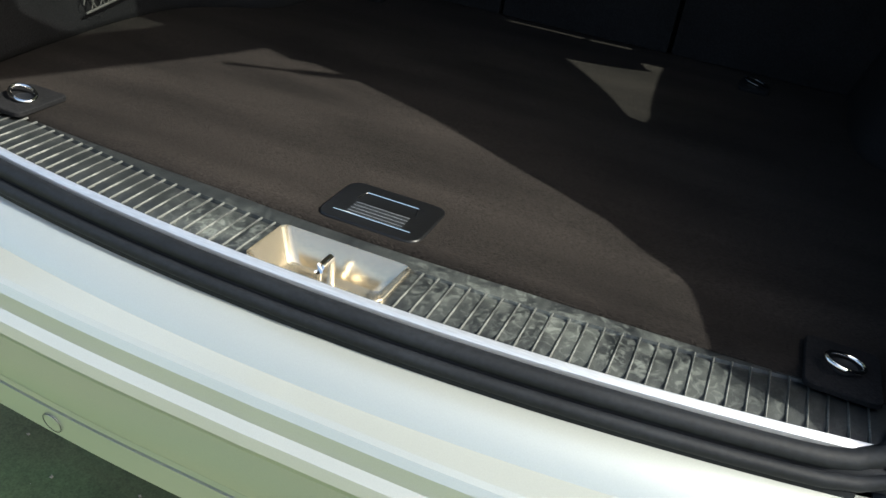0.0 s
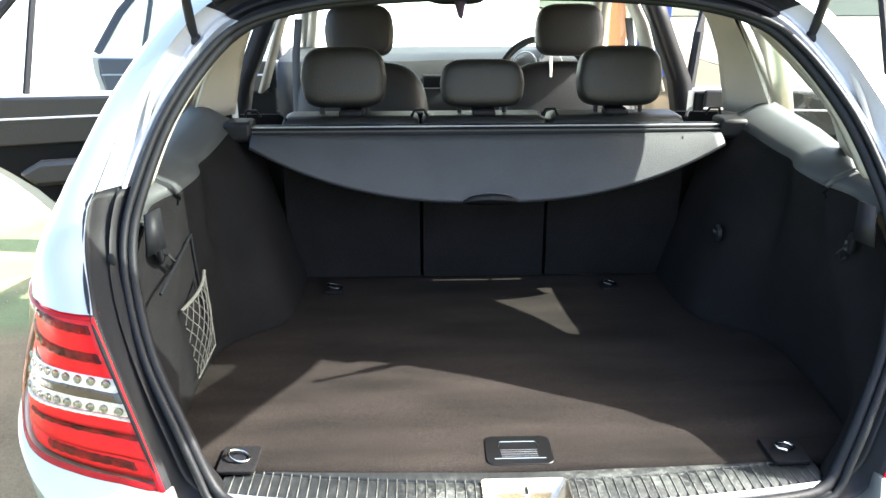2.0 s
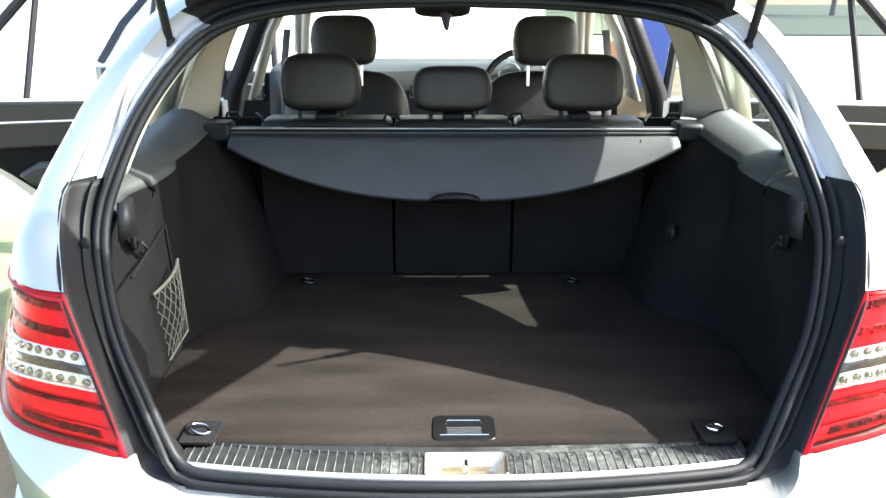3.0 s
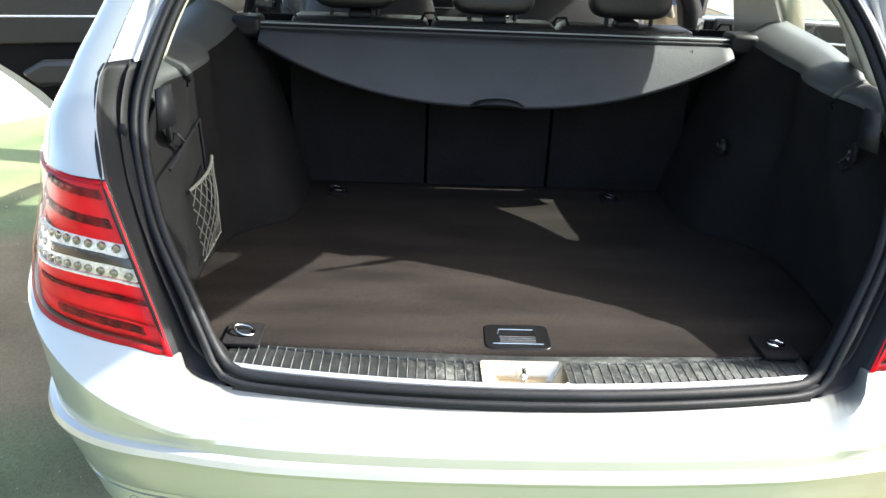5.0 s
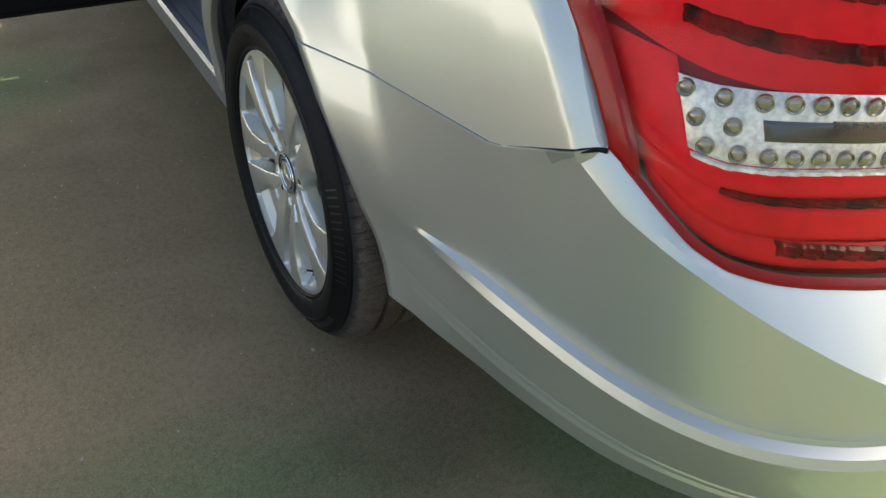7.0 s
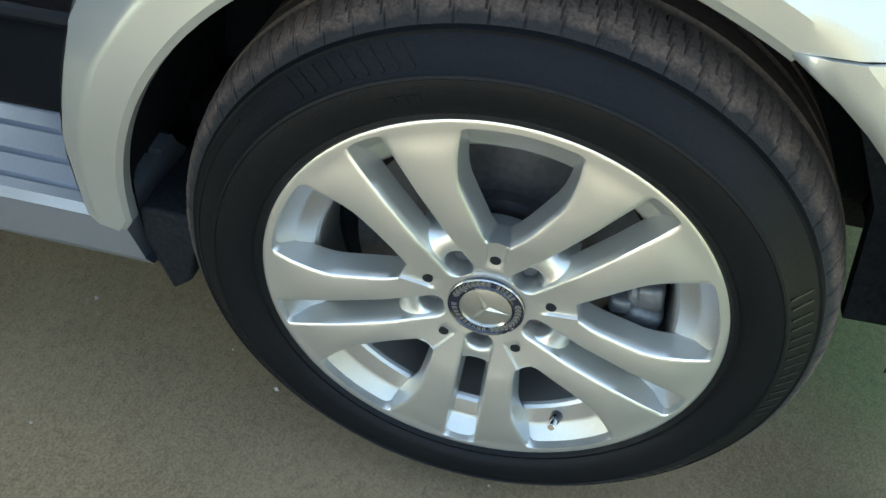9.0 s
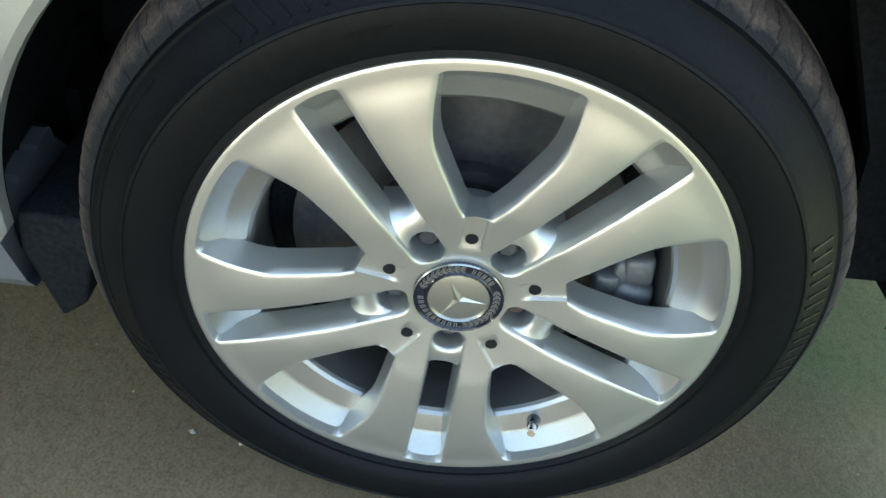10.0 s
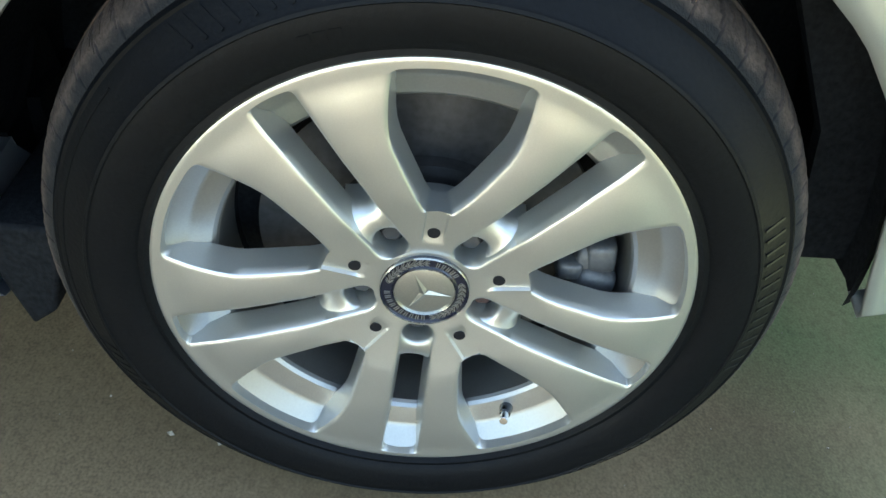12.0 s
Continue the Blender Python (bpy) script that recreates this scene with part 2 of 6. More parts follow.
    col = blend('MULTIPLY', math_node('MULTIPLY', ramp(dk.outputs[0], 0.50, 0.68), 0.6), col, (0.55, 0.52, 0.50, 1))
    mott = node("ShaderNodeTexNoise", Scale=75.0, Detail=5.0)
    nt.links.new(co.outputs["Object"], mott.inputs["Vector"])
    col = blend('MULTIPLY', math_node('MULTIPLY', ramp(mott.outputs[0], 0.46, 0.64), 0.30), col, (0.50, 0.49, 0.47, 1))
    nt.links.new(col, b.inputs["Base Color"])
    return m


def worn_plastic(m):
    """Pale scratches and ground-in dust on the sill's black plastic, thickest where luggage slides."""
    nt = m.node_tree
    b = nt.nodes["Principled BSDF"]
    co = [n for n in nt.nodes if n.bl_idname == "ShaderNodeTexCoord"][0]
    old = b.inputs["Base Color"].links[0].from_socket

    def noise_mask(scale, detail, lo, hi, distort):
        n = nt.nodes.new("ShaderNodeTexNoise")
        n.inputs["Scale"].default_value, n.inputs["Detail"].default_value, n.inputs["Distortion"].default_value = scale, detail, distort
        nt.links.new(co.outputs["Object"], n.inputs["Vector"])
        r = nt.nodes.new("ShaderNodeMapRange")
        r.inputs[1].default_value, r.inputs[2].default_value = lo, hi
        nt.links.new(n.outputs[0], r.inputs[0])
        return r.outputs[0]

    def join(op, a, c):
        n = nt.nodes.new("ShaderNodeMath")
        n.operation = op
        for k, v in enumerate((a, c)):
            if isinstance(v, float):
                n.inputs[k].default_value = v
            else:
                nt.links.new(v, n.inputs[k])
        return n.outputs[0]

    spots = None
    for cx, cy, rx, ry in ((-.125, .165, .10, .06), (.24, .19, .26, .08)):
        mp = nt.nodes.new("ShaderNodeMapping")
        mp.inputs["Location"].default_value = (-cx / rx, -cy / ry, 0)
        mp.inputs["Scale"].default_value = (1 / rx, 1 / ry, 0)
        nt.links.new(co.outputs["Object"], mp.inputs[0])
        g = nt.nodes.new("ShaderNodeTexGradient")
        g.gradient_type = 'SPHERICAL'
        nt.links.new(mp.outputs[0], g.inputs[0])
        spots = g.outputs[1] if spots is None else join('MAXIMUM', spots, g.outputs[1])
    scratch = noise_mask(85, 6.0, .50, .66, 1.6)
    dust = noise_mask(26, 7.0, .44, .70, .6)
    worn = join('MULTIPLY', join('ADD', join('MULTIPLY', scratch, .7), join('MULTIPLY', dust, .5)), join('ADD', join('MULTIPLY', spots, 1.3), .05))
    mx = nt.nodes.new("ShaderNodeMix")
    mx.data_type = 'RGBA'
    mx.clamp_factor = True
    mx.inputs[7].default_value = (.115, .125, .115, 1)
    nt.links.new(worn, mx.inputs[0])
    nt.links.new(old, mx.inputs[6])
    nt.links.new(mx.outputs[2], b.inputs["Base Color"])
    return m


def shoulder_mat():
    """Tyre rubber with brown road dust ground into its outer edge, ragged where it ends."""
    m = mat("dusty_shoulder", (0.055, 0.041, 0.034), 0.85, col2=(0.135, 0.099, 0.078), scale=26, fine=320, var=0.28, bump=0.3)
    nt = m.node_tree
    b = nt.nodes["Principled BSDF"]
    co = [n for n in nt.nodes if n.bl_idname == "ShaderNodeTexCoord"][0]
    flat = nt.nodes.new("ShaderNodeVectorMath")
    flat.operation, flat.inputs[1].default_value = 'MULTIPLY', (0, 1, 1)
    nt.links.new(co.outputs["Object"], flat.inputs[0])
    ln = nt.nodes.new("ShaderNodeVectorMath")
    ln.operation = 'LENGTH'
    nt.links.new(flat.outputs[0], ln.inputs[0])
    n = nt.nodes.new("ShaderNodeTexNoise")
    n.inputs["Scale"].default_value, n.inputs["Detail"].default_value = 70, 5
    nt.links.new(co.outputs["Object"], n.inputs["Vector"])
    ma = nt.nodes.new("ShaderNodeMath")
    ma.operation, ma.inputs[1].default_value = 'MULTIPLY_ADD', 0.014
    nt.links.new(n.outputs[0], ma.inputs[0])
    nt.links.new(ln.outputs["Value"], ma.inputs[2])
    mr = nt.nodes.new("ShaderNodeMapRange")
    mr.inputs["From Min"].default_value, mr.inputs["From Max"].default_value = .3065, .3125
    nt.links.new(ma.outputs[0], mr.inputs["Value"])
    mx = nt.nodes.new("ShaderNodeMix")
    mx.data_type = 'RGBA'
    old = b.inputs["Base Color"].links[0].from_socket
    nt.links.new(mr.outputs[0], mx.inputs[0])
    mx.inputs[6].default_value = (0.0075, 0.0080, 0.0086, 1)
    nt.links.new(old, mx.inputs[7])
    nt.links.new(mx.outputs[2], b.inputs["Base Color"])
    return m


M_RIB = worn_plastic(M_RIB)
M_SHOULDER = shoulder_mat()
M_GROUND = ground_mat()


# ---- building helpers ----
def finish(bm, sharp=38):
    bmesh.ops.remove_doubles(bm, verts=bm.verts, dist=1e-6)
    for f in bm.faces:
        f.smooth = True
    lim = radians(sharp)
    for e in bm.edges:
        if len(e.link_faces) == 2 and e.calc_face_angle(0) > lim:
            e.smooth = False


def part(name, bm, material, parent=None, label="", sharp=38, solid=0.0, bevel=0.0, off=-1.0):
    """Links a bmesh as one mesh object under a thing or a part."""
    finish(bm, sharp)
    me = bpy.data.meshes.new(name)
    bm.to_mesh(me)
    bm.free()
    me.materials.append(material)
    ob = new(name, me)
    ob.parent = parent
    if solid:
        s = ob.modifiers.new("thick", 'SOLIDIFY')
        s.thickness, s.offset = solid, off
    if bevel:
        s = ob.modifiers.new("round", 'BEVEL')
        s.width, s.segments, s.limit_method, s.angle_limit = bevel, 2, 'ANGLE', radians(35)
        s.harden_normals = False
    if label:
        ob["label"] = label
    return ob


def empty(name, parent=None, at=(0, 0, 0)):
    ob = new(name)
    ob.empty_display_size = 0.1
    ob.location = at
    ob.parent = parent
    return ob


def sheet(rows, closed=False, flip=False):
    """A bmesh from rows of points."""
    bm = bmesh.new()
    vs = [[bm.verts.new(p) for p in r] for r in rows]
    n = len(vs[0])
    for i in range(len(vs) - 1):
        for j in range(n if closed else n - 1):
            k = (j + 1) % n
            q = [vs[i][j], vs[i][k], vs[i + 1][k], vs[i + 1][j]]
            pos = []
            for v in q:
                if all((v.co - w.co).length > 1e-7 for w in pos):
                    pos.append(v)
            if len(pos) >= 3:
                try:
                    bm.faces.new(pos[::-1] if flip else pos)
                except ValueError:
                    pass
    return bm


def box(bm, x0, x1, y0, y1, z0, z1, m=None):
    g = bmesh.ops.create_cube(bm, size=1.0, matrix=Matrix.LocRotScale(((x0 + x1) / 2, (y0 + y1) / 2, (z0 + z1) / 2), None, (abs(x1 - x0), abs(y1 - y0), abs(z1 - z0))))
    if m is not None:
        bmesh.ops.transform(bm, matrix=m, verts=g["verts"])
    return g["verts"]


def boxed(x0, x1, y0, y1, z0, z1, m=None):
    bm = bmesh.new()
    box(bm, x0, x1, y0, y1, z0, z1, m)
    return bm


def cyl(bm, r1, r2, depth, m, seg=24, caps=True):
    return bmesh.ops.create_cone(bm, cap_ends=caps, segments=seg, radius1=r1, radius2=r2, depth=depth, matrix=m)["verts"]


def spline(pts, n):
    """n points evenly along a smooth curve through pts."""
    P = [Vector(p) for p in pts]
    P = [2 * P[0] - P[1]] + P + [2 * P[-1] - P[-2]]
    fine = []
    for i in range(1, len(P) - 2):
        for k in range(24):
            t = k / 24
            a, b, c, d = P[i - 1], P[i], P[i + 1], P[i + 2]
            fine.append(0.5 * ((2 * b) + (c - a) * t + (2 * a - 5 * b + 4 * c - d) * t * t + (3 * b - a - 3 * c + d) * t ** 3))
    fine.append(P[-2])
    L = [0.0]
    for a, b in zip(fine, fine[1:]):
        L.append(L[-1] + (b - a).length)
    out, j = [], 0
    for k in range(n):
        s = L[-1] * k / (n - 1)
        while j < len(L) - 2 and L[j + 1] < s:
            j += 1
        f = (s - L[j]) / max(1e-9, L[j + 1] - L[j])
        out.append(fine[j].lerp(fine[j + 1], min(1, max(0, f))))
    return out


def interp(x, xs, ys):
    return float(np.interp(x, xs, ys))


def tube(pts, r, seg=10, closed=False, squash=1.0):
    """A round bar along points."""
    bm = bmesh.new()
    n = len(pts)
    rings = []
    up = Vector((0, 0, 1))
    for i, p in enumerate(pts):
        p = Vector(p)
        a = Vector(pts[(i - 1) % n] if closed or i > 0 else pts[i])
        b = Vector(pts[(i + 1) % n] if closed or i < n - 1 else pts[i])
        d = (b - a).normalized()
        ref = up if abs(d.z) < 0.9 else Vector((0, 1, 0))
        u = d.cross(ref).normalized()
        v = u.cross(d)
        rings.append([bm.verts.new(p + r * (math.cos(t) * u + squash * math.sin(t) * v)) for t in [2 * math.pi * k / seg for k in range(seg)]])
    for i in range(n if closed else n - 1):
        A, B = rings[i], rings[(i + 1) % n]
        for k in range(seg):
            bm.faces.new((A[k], A[(k + 1) % seg], B[(k + 1) % seg], B[k]))
    if not closed:
        bm.faces.new(rings[0][::-1])
        bm.faces.new(rings[-1])
    return bm


def lathe(profile, seg=96, a0=0.0, a1=2 * math.pi):
    """Turns (r, x) about the x axis."""
    full = abs(a1 - a0) > 6.28
    rows = []
    for r, x in profile:
        rows.append([(x, r * math.cos(a0 + (a1 - a0) * k / seg), r * math.sin(a0 + (a1 - a0) * k / seg)) for k in range(seg if full else seg + 1)])
    return sheet(rows, closed=full)


def mirror_x(bm):
    bmesh.ops.scale(bm, vec=(-1, 1, 1), verts=bm.verts)
    bmesh.ops.reverse_faces(bm, faces=bm.faces)
    return bm


def ellipsoid(bm, c, s, m=None, seg=20, rings=12, power=2.0):
    """A pillow-like rounded block."""
    g = bmesh.ops.create_uvsphere(bm, u_segments=seg, v_segments=rings, radius=1.0)["verts"]
    for v in g:
        q = [math.copysign(abs(a) ** (2.0 / power), a) for a in v.co]
        v.co = Vector((q[0] * s[0], q[1] * s[1], q[2] * s[2]))
        if m is not None:
            v.co = m @ v.co
        v.co += Vector(c)
    return g


# ---- ground and surroundings ----
GROUND = -.011


def make_ground():
    bm = bmesh.new()
    xs = sorted(set([-400, -120, -40, -16] + [round(-6 + 0.5 * i, 2) for i in range(25)] + [16, 40, 120, 400]))
    ys = sorted(set([-400, -120, -40, -14] + [round(-4 + 0.5 * i, 2) for i in range(25)] + [16, 40, 120, 400]))
    rows = [[(x, y, 0.004 * noise.noise(Vector((x, y, 0)) * 0.9) if max(abs(x), abs(y)) < 8 else 0.0) for x in xs] for y in ys]
    g = part("ground", sheet(rows), M_GROUND)
    g.location.z = GROUND
    tagged(g, "worn green-coated ground with brown dusty patches", "ground", kind="structure")
    # sunlit paved strip ahead on the left
    d = Vector((0.40, 0.62)).normalized()
    nrm = Vector((-d.y, d.x))
    a = Vector((-2.80, 3.80))
    bm = bmesh.new()
    pts = [a - d * 6, a + d * 14, a + d * 14 + nrm * 14, a - d * 6 + nrm * 14]
    lo = [bm.verts.new((p.x, p.y, GROUND - 0.02)) for p in pts]
    hi = [bm.verts.new((p.x, p.y, GROUND + 0.03)) for p in pts]
    bm.faces.new(hi)
    for k in range(4):
        bm.faces.new((lo[k], lo[(k + 1) % 4], hi[(k + 1) % 4], hi[k]))
    bmesh.ops.recalc_face_normals(bm, faces=bm.faces)
    p = part("pavement", bm, M_CONC)
    tagged(p, "pale sunlit concrete pavement beside the green ground", "pavement", kind="structure")
    # road and verge on the right
    rd = part("road", boxed(4.5, 60, 5.5, 24, -0.05, GROUND + 0.012), M_ROAD)
    tagged(rd, "sandy sunlit road beyond the car", "road", kind="structure")
    vg = part("verge", boxed(4.5, 60, 24, 70, -0.05, GROUND + 0.06), M_GRASS)
    tagged(vg, "green grass verge behind the road", "grass", kind="structure")
    w = part("wall_front", boxed(-5.6, 5.6, 0, .25, 0, 4.2), M_WALL, bevel=0.01)
    w.matrix_basis = pose(-2.9, 11.4, GROUND, 0, 0, 28)
    tagged(w, "plain pale bluish-white painted wall ahead of the car", "wall", kind="structure")


def make_banner(name, x0, x1, y, z1, m, label):
    b = empty(name, at=((x0 + x1) / 2, y, GROUND))
    bm = boxed(-(x1 - x0) / 2, (x1 - x0) / 2, -0.03, 0.03, 0.25, z1)
    part("panel", bm, m, b, bevel=0.008)
    for sx in (-1, 1):
        bm = bmesh.new()
        cyl(bm, 0.025, 0.025, z1 + 0.1, pose(sx * ((x1 - x0) / 2 - 0.04), 0.05, (z1 + 0.1) / 2), 12)
        part("post", bm, M_POST, b)
    tagged(b, label, "panel")


def make_tree(x, y, h, seed):
    rnd = random.Random(seed)
    t = empty("tree", at=(x, y, GROUND))
    pts = [(0.12 * rnd.uniform(-1, 1) * k, 0.12 * rnd.uniform(-1, 1) * k, h * 0.55 * k / 4 - 0.05) for k in range(5)]
    bm = bmesh.new()
    for k in range(4):
        a, b = Vector(pts[k]), Vector(pts[k + 1])
        q = (b - a).to_track_quat("Z", "Y").to_matrix().to_4x4()
        cyl(bm, 0.16 * (1 - k * 0.2), 0.16 * (1 - (k + 1) * 0.2), (b - a).length * 1.04, Matrix.Translation((a + b) / 2) @ q, 10)
    for k in range(6):
        a = Vector(pts[rnd.choice((2, 3, 4))])
        d = Vector((rnd.uniform(-1, 1), rnd.uniform(-1, 1), rnd.uniform(0.3, 1))).normalized() * h * 0.3
        q = d.to_track_quat("Z", "Y").to_matrix().to_4x4()
        cyl(bm, 0.05, 0.015, d.length, Matrix.Translation(a + d / 2) @ q, 7)
    part("trunk", bm, M_BARK, t)
    verts, faces = [], []
    for k in range(46):
        c = Vector((rnd.gauss(0, 0.2) * h, rnd.gauss(0, 0.2) * h, h * (0.66 + rnd.gauss(0, 0.13))))
        for i in range(36):
            p = c + Vector((rnd.gauss(0, 0.26), rnd.gauss(0, 0.26), rnd.gauss(0, 0.2)))
            e = Euler((rnd.uniform(0, 6), rnd.uniform(0, 6), rnd.uniform(0, 6))).to_matrix()
            s = rnd.uniform(0.09, 0.17)
            n = len(verts)
            for u in ((-s, 0, 0), (0, -s * 0.5, 0.02), (s, 0, 0), (0, s * 0.5, 0.02)):
                verts.append(p + e @ Vector(u))
            faces.append((n, n + 1, n + 2, n + 3))
    me = bpy.data.meshes.new("crown")
    me.from_pydata(verts, [], faces)
    me.materials.append(M_LEAF)
    cr = new("crown", me)
    cr.parent = t
    tagged(t, "leafy green tree standing on the far grass verge", "tree", group="trees beyond the road")


def make_grit():
    """Small stones and crumbs scattered on the ground."""
    rnd = random.Random(11)
    verts, faces = [], []
    for k in range(900):
        x, y = rnd.uniform(-2.4, -.35), rnd.uniform(.05, 3.2)
        s = .0012 + .0040 * rnd.random() ** 3
        e = Euler((rnd.uniform(0, 6), rnd.uniform(0, 6), rnd.uniform(0, 6))).to_matrix()
        n = len(verts)
        for u in ((1, 0, 0), (-1, 0, 0), (0, 1, 0), (0, -1, 0), (0, 0, .7), (0, 0, -.7)):
            verts.append(Vector((x, y, GROUND + s * .3 + .004 * noise.noise(Vector((x, y, 0)) * .9))) + e @ (Vector(u) * s * rnd.uniform(.6, 1.2)))
        for a, b2 in ((0, 2), (2, 1), (1, 3), (3, 0)):
            faces += [(n + a, n + b2, n + 4), (n + b2, n + a, n + 5)]
    me = bpy.data.meshes.new("grit")
    me.from_pydata(verts, [], faces)
    me.materials.append(M_GRIT)
    tagged(new("grit", me), "pale crumbs of grit scattered on the ground", "grit", kind="stuff")


make_ground()
make_grit()
make_banner("blue_panel", 2.30, 2.66, 8.2, 1.7, M_BLUE, "blue painted panel standing beside the white wall")
make_banner("orange_panel", 2.02, 2.22, 8.4, 1.7, M_ORANGE, "orange-brown panel standing beside the white wall")
for i, (tx, ty, th) in enumerate(((15, 40, 7), (21, 42, 6), (27, 39, 7.5), (34, 44, 7), (10, 45, 6.5))):
    make_tree(tx, ty, th, i + 3)


# ---- the car ----
car = empty("estate_car")
tagged(car, "silver estate car with its tailgate and rear doors open", "car")
WHEEL = Vector((-0.908, 1.092, 0.306))
ARCH = 0.372
CREASE = 0.490

# plan of the bumper's crease, from the middle round the corner to the wheel arch (left side mirrored)
PLAN_X = (0, .2, .4, .5, .584, .66, .73, .79, .83, .857, .875, .888, .895, .899, .90)
PLAN_Y = (.024, .027, .039, .053, .070, .087, .115, .16, .215, .28, .36, .46, .56, .65, .70)


def arc_y(x, y0):
    """The sill's bow."""
    return y0 + .19 * x * x


def lamp_point(a, z):
    """The tail lamp's lens: a runs from its inner edge to its outer edge."""
    f = (z - .613) / .28
    xi, yi = .584 + .106 * f, .152 + .078 * f
    xo = .869 - .012 * max(0, f - .5)
    bx, by = xo, interp(z, (.60, .735, .773, .811, .832, .915), (.303, .346, .376, .413, .436, .486))
    cx, cy = xo - .022, yi
    u = 1 - a
    return Vector((u * u * xi + 2 * u * a * cx + a * a * bx, u * u * yi + 2 * u * a * cy + a * a * by, z))


def lamp_low(a):
    return interp(a, (0, .13, .34, .52, .64, .74, .84, .90, .94, 1), (.614, .630, .643, .650, .657, .671, .694, .708, .716, .725))


def lamp_high(a):
    return interp(a, (0, .5, 1), (.893, .900, .914))


def seam_z(y):
    return interp(y, (.345, .460, .484, .70, .913), (.723, .672, .665, .643, .626))


def ease(f):
    f = min(1.0, max(0.0, f))
    return f * f * (3 - 2 * f)


def lamp_side(z):
    return interp(z, (.66, .735, .773, .811, .832, .915), (.288, .346, .376, .413, .436, .486))


def arch_r(ang):
    """The wheel opening's radius: a little tighter behind the wheel."""
    return ARCH - .010 * ease((ang - 85) / 30)


def flare(y, z):
    """The wheel arch stands proud: a flat band between a crease and a rolled edge."""
    r = math.hypot(y - WHEEL.y, z - WHEEL.z)
    c = min(1, max(0, (WHEEL.y - y) / r))          # 1 straight behind the wheel, 0 above it
    edge = arch_r(90 + 90 * c)
    d = (CREASE - r) / (CREASE - edge)
    soft = .035
    band = 0 if d < -soft else d if d > soft else (d + soft) ** 2 / (4 * soft)
    out = c * .018 * min(1, max(0, (.78 - r) / (.78 - CREASE))) ** 1.5
    roll = max(0, 1 - max(0, r - edge) / .026)
    return out + (.033 + .022 * (1 - c)) * min(1, band) - .013 * roll


def side_x(y, z):
    """The body side's half width."""
    base = sum(interp(z + d, (.25, .32, .40, .48, .56, .69, .80, .88, .93, .97, 1.0), (.868, .872, .884, .896, .897, .893, .888, .876, .858, .835, .81)) for d in (-.036, -.018, 0, .018, .036)) / 5
    rear = interp(y - lamp_side(z), (0, .031, .035, .12, .40, 2.86, 3.46), (.019, .0045, .0036, .001, 0, .006, .05))
    return base - rear + flare(y, z)


